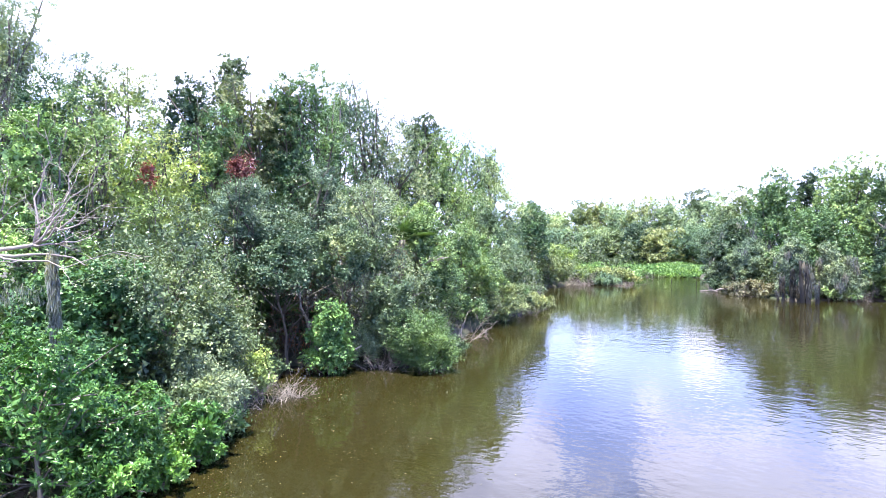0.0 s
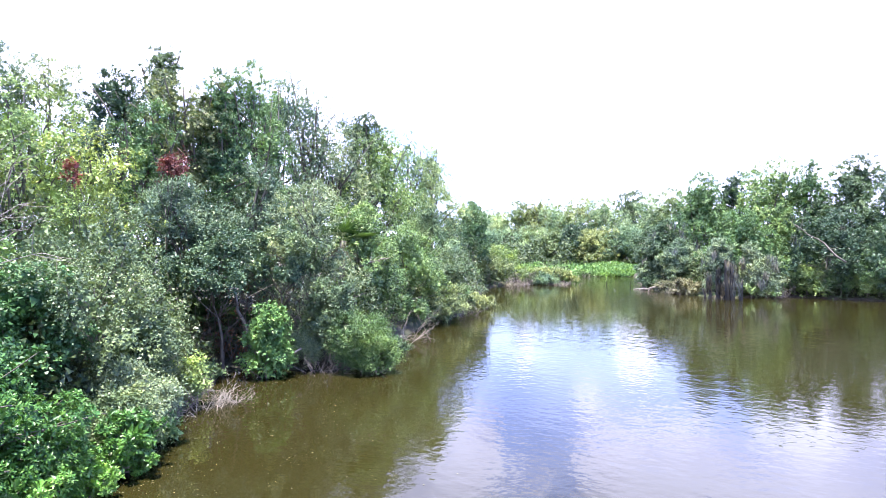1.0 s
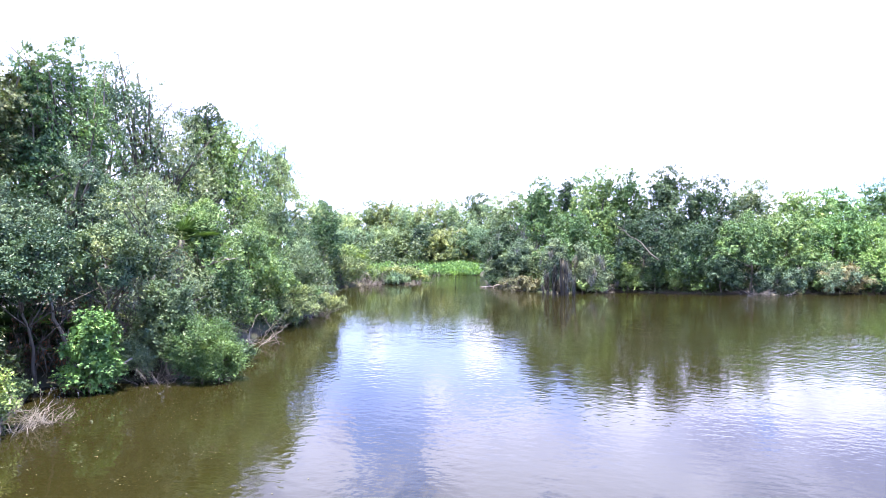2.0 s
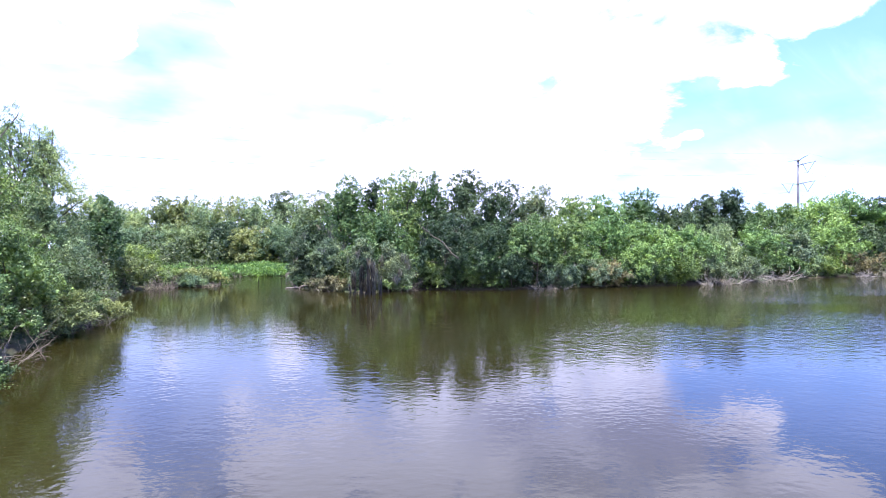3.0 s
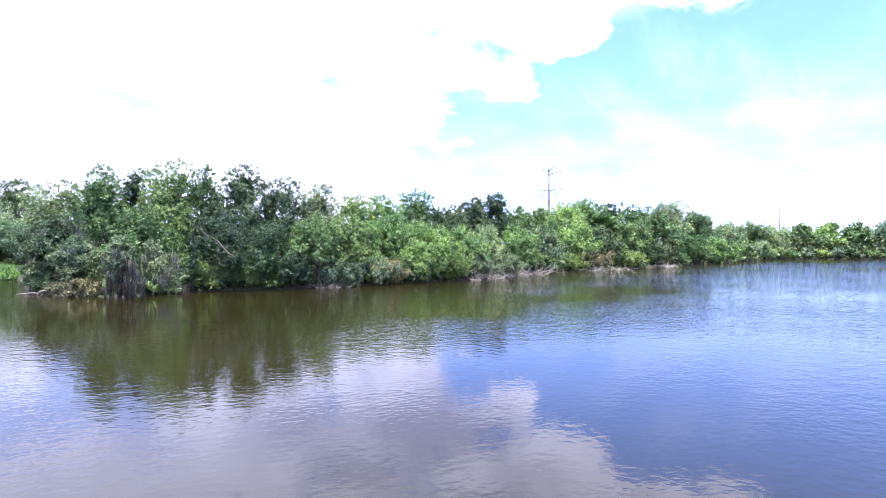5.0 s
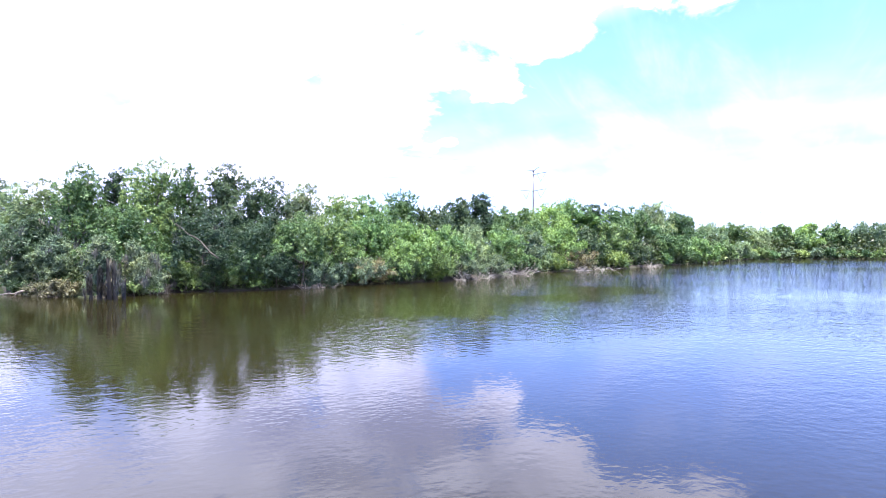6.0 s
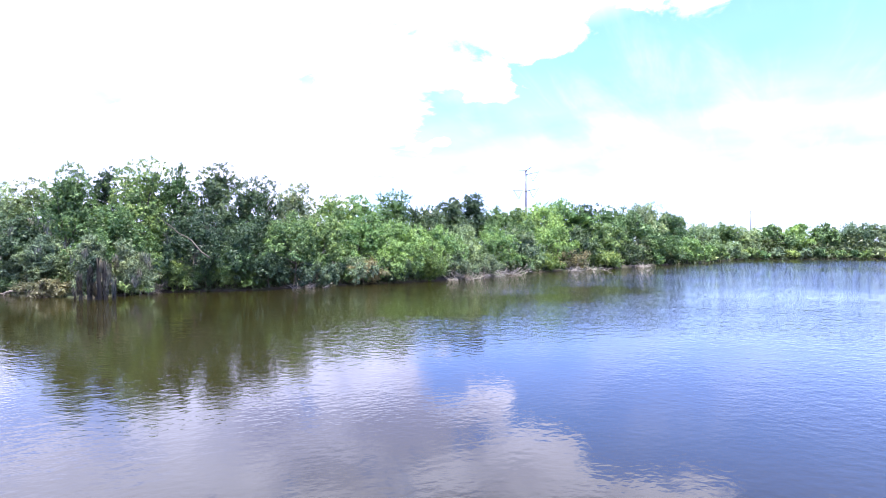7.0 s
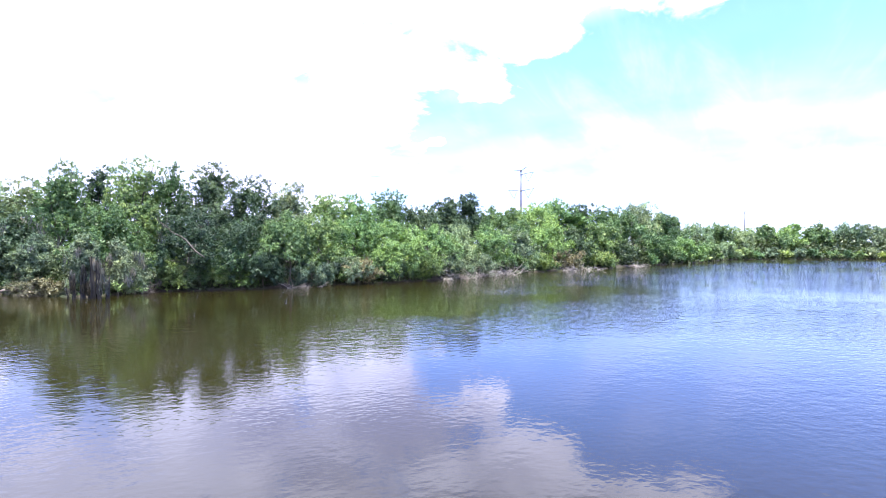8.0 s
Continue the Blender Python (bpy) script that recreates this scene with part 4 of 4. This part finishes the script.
def brushwood(spot, wide, high, count, seed, thick, material):
    """A tangle of dead twigs lying at the water's edge."""
    rng = np.random.default_rng(seed)
    x, y = spot[0], spot[1]
    pieces = []
    for i in range(count):
        a = rng.uniform(0, 6.28)
        base = np.array([rng.normal(0, 0.3) * wide, rng.normal(0, 0.25) * wide, -0.1])
        way = np.array([math.cos(a) * wide * rng.uniform(0.3, 0.9), math.sin(a) * wide * rng.uniform(0.3, 0.9), high * rng.uniform(0.05, 1.0) ** 1.4])
        line = bent(rng, base, base + way, 0.3, 6)
        line[-1, 2] -= high * rng.uniform(0, 0.3)
        g = thick * rng.uniform(0.6, 1.6)
        pieces.append(tube(line, np.linspace(g, g * 0.3, 6), 3))
        pieces += twigs_from(rng, line, g * 1.3, 2, wide * 0.45, 0.1)
    v, f = merged(pieces)
    ob = new("brushwood", mesh_from("brushwood", v, f, material))
    away = math.hypot(x, y)
    if away > 30:  # it lies on the waterline
        x, y = (v / away * (float(shore_r(math.degrees(math.atan2(x, y)))) - 0.6) for v in (x, y))
    ob.matrix_world = pose(x, y, 0.0)
    tagged(ob, "pale tangle of dead twigs at the water's edge", "brushwood", "brushwood", "stuff")


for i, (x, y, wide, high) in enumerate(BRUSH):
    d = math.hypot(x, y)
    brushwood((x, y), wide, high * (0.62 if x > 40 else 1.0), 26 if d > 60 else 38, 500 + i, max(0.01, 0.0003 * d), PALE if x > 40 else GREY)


def bare_log(name, a, b, thick, seed, label, forks=3, material=BARE):
    """A bleached trunk or branch from a to b with a few broken forks."""
    rng = np.random.default_rng(seed)
    line = bent(rng, a, b, 0.18, 8)
    thing = new(name, mesh_from(name, *tube(line, np.linspace(thick, thick * 0.35, 8), 7), material))
    tagged(thing, label, "log")
    for piece in twigs_from(rng, line, thick, forks, thick * 11)[::3]:
        child("fork", mesh_from("fork", *piece, material), thing)


bare_log("fallen_branch", (25.7, 54.3, 0.4), (24.4, 57.6, -0.1), 0.09, 61, "pale fallen branch reaching out over the water")
bare_log("fallen_log", (27.1, 48.8, 0.5), (28.1, 46.7, 0.3), 0.16, 62, "pale bleached log lying at the water's edge", 1)
bare_log("leaning_trunk", (33.3, 40.4, 3.0), (31.8, 43.8, 5.9), 0.07, 63, "bare grey trunk leaning out of the wood", 4, LIMB)
bare_log("leaning_trunk", (-4.33, 20.50, 0.15), (-5.18, 20.80, 3.43), 0.08, 64, "thin grey stem leaning in the shaded thicket", 2, BARK)
bare_log("fallen_branch", (-1.04, 25.00, 3.32), (0.02, 24.00, 3.68), 0.05, 65, "bleached bare branch in the thicket", 6)
bare_log("fallen_branch", (-2.72, 20.00, 0.77), (-4.06, 19.20, 0.40), 0.03, 66, "bare grey branch over the shaded water", 5)


def upright(name, spot, high, thick, seed, label, category):
    """A dead stump or stake that stands in the shallow water, its top broken."""
    rng = np.random.default_rng(seed)
    line = bent(rng, (0, 0, -0.6), (rng.normal(0, 0.06) * high, rng.normal(0, 0.06) * high, high), 0.08, 6)
    v, f = tube(line, thick * np.array([1.6, 1.3, 1.05, 0.95, 0.8, 0.4]), 9)
    v[:, :2] += rng.normal(0, thick * 0.2, (len(v), 2))
    v[45:54, 2] += rng.uniform(-0.8, 0.5, 9) * thick * 3
    ob = new(name, mesh_from(name, v, f, STUMP))
    ob.matrix_world = pose(spot[0], spot[1], 0)
    tagged(ob, label, category, name + "s")
    if name == "stump":  # fibrous rags of dead moss down its sides
        a, n = rng.uniform(0, 6.28, 26), 26
        tops = np.stack([np.cos(a) * thick * 1.1, np.sin(a) * thick * 1.1, high * rng.uniform(0.45, 1.05, n)], 1)
        rags = child("hanging_moss", mesh_from("hanging_moss", *hanging_strands(rng, tops, high * 0.4, 20, 0.05, 0.05), LEAF["rag" if seed < 83 else "strand"]), ob, "dark grey moss rags")
        tagged(rags, kind="stuff")


for i, (s, high, thick) in enumerate([((25.8, 45.6, 0.1), 1.9, 0.11), ((26.2, 44.9, 0.1), 2.5, 0.15), ((26.4, 44.6, 0.0), 1.4, 0.08), ((26.6, 44.2, -0.0), 3.1, 0.15),
                                      ((26.8, 43.8, 0.0), 2.7, 0.13), ((27.05, 43.4, 0.1), 1.6, 0.1), ((26.0, 46.6, 0.1), 0.8, 0.08)]):
    upright("stump", s, high, thick, 80 + i, "dark wet dead trunk standing in shallow water", "stump")
for i, s in enumerate([(24.7, 65.0, -0.3), (27.5, 65.0, -0.4)]):
    upright("stake", s, 0.95, 0.035, 90 + i, "thin dark stake standing in the inlet", "stake")


# ---- palms ----
def fan_palm(spot, high, frond_r, count, seed, dead=0):
    """A cabbage palm or palmetto: stem, and fan leaves cut into narrow blades."""
    rng = np.random.default_rng(seed)
    x, y = spot
    z0 = float(ground_z(x, y))
    thing = tagged(new("palm"), "fan palm with split stiff fronds in the thicket", "palm", "palms")
    thing.matrix_world = pose(x, y, max(z0, 0))
    stem = bent(rng, (0, 0, -0.2), (0.1, 0.05, high), 0.06, 6)
    child("trunk", mesh_from("trunk", *tube(stem, np.linspace(0.16, 0.13, 6), 9), BARK), thing)
    for i in range(count + dead):
        brown = i >= count
        a, rise = i * 2.4, rng.uniform(-0.9, -0.4) if brown else rng.uniform(-0.3, 1.0)
        way = unit(np.array([math.cos(a), math.sin(a), rise]))
        hub = stem[-1] + way * frond_r * rng.uniform(0.7, 1.0)
        stalk = tube(bent(rng, stem[-1], hub, 0.1, 4), np.linspace(0.025, 0.015, 4), 4)
        n = 22
        spread = np.linspace(-1.9, 1.9, n)
        side = unit(np.cross(way, [0, 0, 1.0]))
        norm = np.cross(side, way)
        axis = way * np.cos(spread)[:, None] + side * np.sin(spread)[:, None] + norm * 0.25 - np.array([0, 0, 0.25 if not brown else 0.9])
        blade = leaves(rng, np.repeat(hub[None], n, 0), axis, np.repeat(norm[None], n, 0), frond_r * rng.uniform(0.8, 1.05, n), 0.1)
        child("frond", mesh_from("frond", *merged([stalk, blade]), LEAF["brown" if brown else "frond"]), thing, "withered brown frond" if brown else "")


for i, (spot, high, fr, dead) in enumerate([((-6.41, 22.20), 0.9, 1.0, 0), ((-6.05, 22.60), 0.4, 0.8, 0), ((-7.07, 22.80), 1.6, 1.0, 2),
                                       ((-1.81, 25.20), 3.9, 0.8, 3), ((102.2, 31.0), 6.2, 1.6, 7)]):
    fan_palm(spot, high, fr, 13, 120 + i, dead)


# ---- moss on the trees of the point ----
moss_rng = np.random.default_rng(51)
for ob in [o for o in scene.collection.objects if o.get("group") == "mossy point wood"]:
    mossy = "grey moss" in ob["label"]
    x, y = ob.location[:2]
    n = 9 if mossy else (4 if moss_rng.random() < 0.6 else 0)
    if not n:
        continue
    r, h = (2.2, 4.3) if mossy else (2.4, 8.0)
    a, u = moss_rng.uniform(0, 6.28, n), moss_rng.uniform(0.45, 1.0, n)
    tops = np.stack([np.cos(a) * r * u, np.sin(a) * r * u, moss_rng.uniform(0.35, 0.85, n) * h], 1)
    tagged(child("hanging_moss", mesh_from("hanging_moss", *hanging_strands(moss_rng, tops, 1.0, 60 if mossy else 30, 0.15, 0.05), LEAF["strand"]), ob, "grey hanging moss"), kind="stuff")


# ---- power line ----
def build_pylon():
    thing = tagged(new("pylon"), "grey tapered steel power pole with curved arms", "pylon", "pylons")
    high = 29.6
    child("pole", mesh_from("pole", *tube([(0, 0, -1), (0, 0, 8), (0, 0, 18), (0, 0, high)], [0.5, 0.44, 0.36, 0.22], 12), STEEL), thing)
    arms = [(27.7, 5.2, 1), (21.9, 5.2, 1), (21.9, 5.2, -1), (high - 0.6, 2.8, 1), (high - 0.4, 2.8, -1)]
    for z, reach, side in arms:
        t = np.linspace(0, 1, 6)
        line = np.stack([side * (0.2 + t * reach), 0 * t, z + 0.5 * np.sin(t * 1.5)], 1)
        if reach < 4:
            line[:, 2] = z + (1.3 if side > 0 else 0.1) * np.sin(t * 1.5)
        arm = child("arm", mesh_from("arm", *tube(line, np.linspace(0.14, 0.075, 6), 8), STEEL), thing)
        child("collar", mesh_from("collar", *tube([(0, 0, z - 0.25), (0, 0, z + 0.25)], [0.32, 0.32], 12), STEEL), thing)
        if reach > 4:
            low = np.array([side * 2.9, 0, z - 2.6])
            for end in ((side * 1.3, 0, z + 0.6), (side * 5.2, 0, z + 0.85)):
                child("insulator", mesh_from("insulator", *tube([end, low], [0.075, 0.075], 8), POLYMER), arm)
    return thing


POLES = [(200.3, 78.2), (560.0, 20.0), (-160.0, 136.5)]
spin = math.degrees(math.atan2(POLES[1][1] - POLES[0][1], POLES[1][0] - POLES[0][0])) - 90
first = build_pylon()
first.matrix_world = pose(*POLES[0], 0.9, 0, 0, spin)
for px, py in POLES[1:]:
    copy_thing(first, pose(px, py, 1.0, 0, 0, spin))
for side, z in ((2.9, 25.1), (2.9, 19.3), (-2.9, 19.3), (2.9, 31.0), (-2.9, 30.0)):
    ox, oy = side * math.cos(radians(spin)), side * math.sin(radians(spin))
    for (ax, ay), (bx, by) in ((POLES[2], POLES[0]), (POLES[0], POLES[1])):
        t = np.linspace(0, 1, 40)
        sag = 7.5 if z > 20 else 6.5
        line = np.stack([ax + (bx - ax) * t + ox, ay + (by - ay) * t + oy, 1 + z - sag * 4 * t * (1 - t)], 1)
        wire = new("power_cable", mesh_from("power_cable", *tube(line, np.full(40, 0.035 if z < 28 else 0.014), 5), CABLE))
        tagged(wire, "thin grey overhead power cable between steel poles", "cable", "power cables")


# ---- leaves and seeds floating by the bank ----
def build_litter():
    rng = np.random.default_rng(71)
    n = 1500
    bearing = np.clip(rng.choice(np.arange(-24, 12, 1.1), n) + rng.normal(0, 1.0, n), -26, 12)
    r = shore_r(bearing) * np.clip(1 - np.abs(rng.normal(0, 0.3, n)), 0.25, 1) - 0.3
    a = np.radians(bearing)
    at = np.stack([r * np.sin(a), r * np.cos(a), np.full(n, 0.008)], 1)
    flat = rng.normal(0, 1, (n, 3)) * [1, 1, 0.02]
    v, f = leaves(rng, at, flat, np.tile([0, 0, 1.0], (n, 1)), rng.uniform(0.015, 0.05, n), 0.5)
    v[:, 2] = np.maximum(v[:, 2], 0.006)
    ob = new("floating_leaves", mesh_from("floating_leaves", v, f, LEAF["litter"]))
    tagged(ob, "pale fallen leaves floating on the brown water", "leaves", kind="stuff")


build_litter()
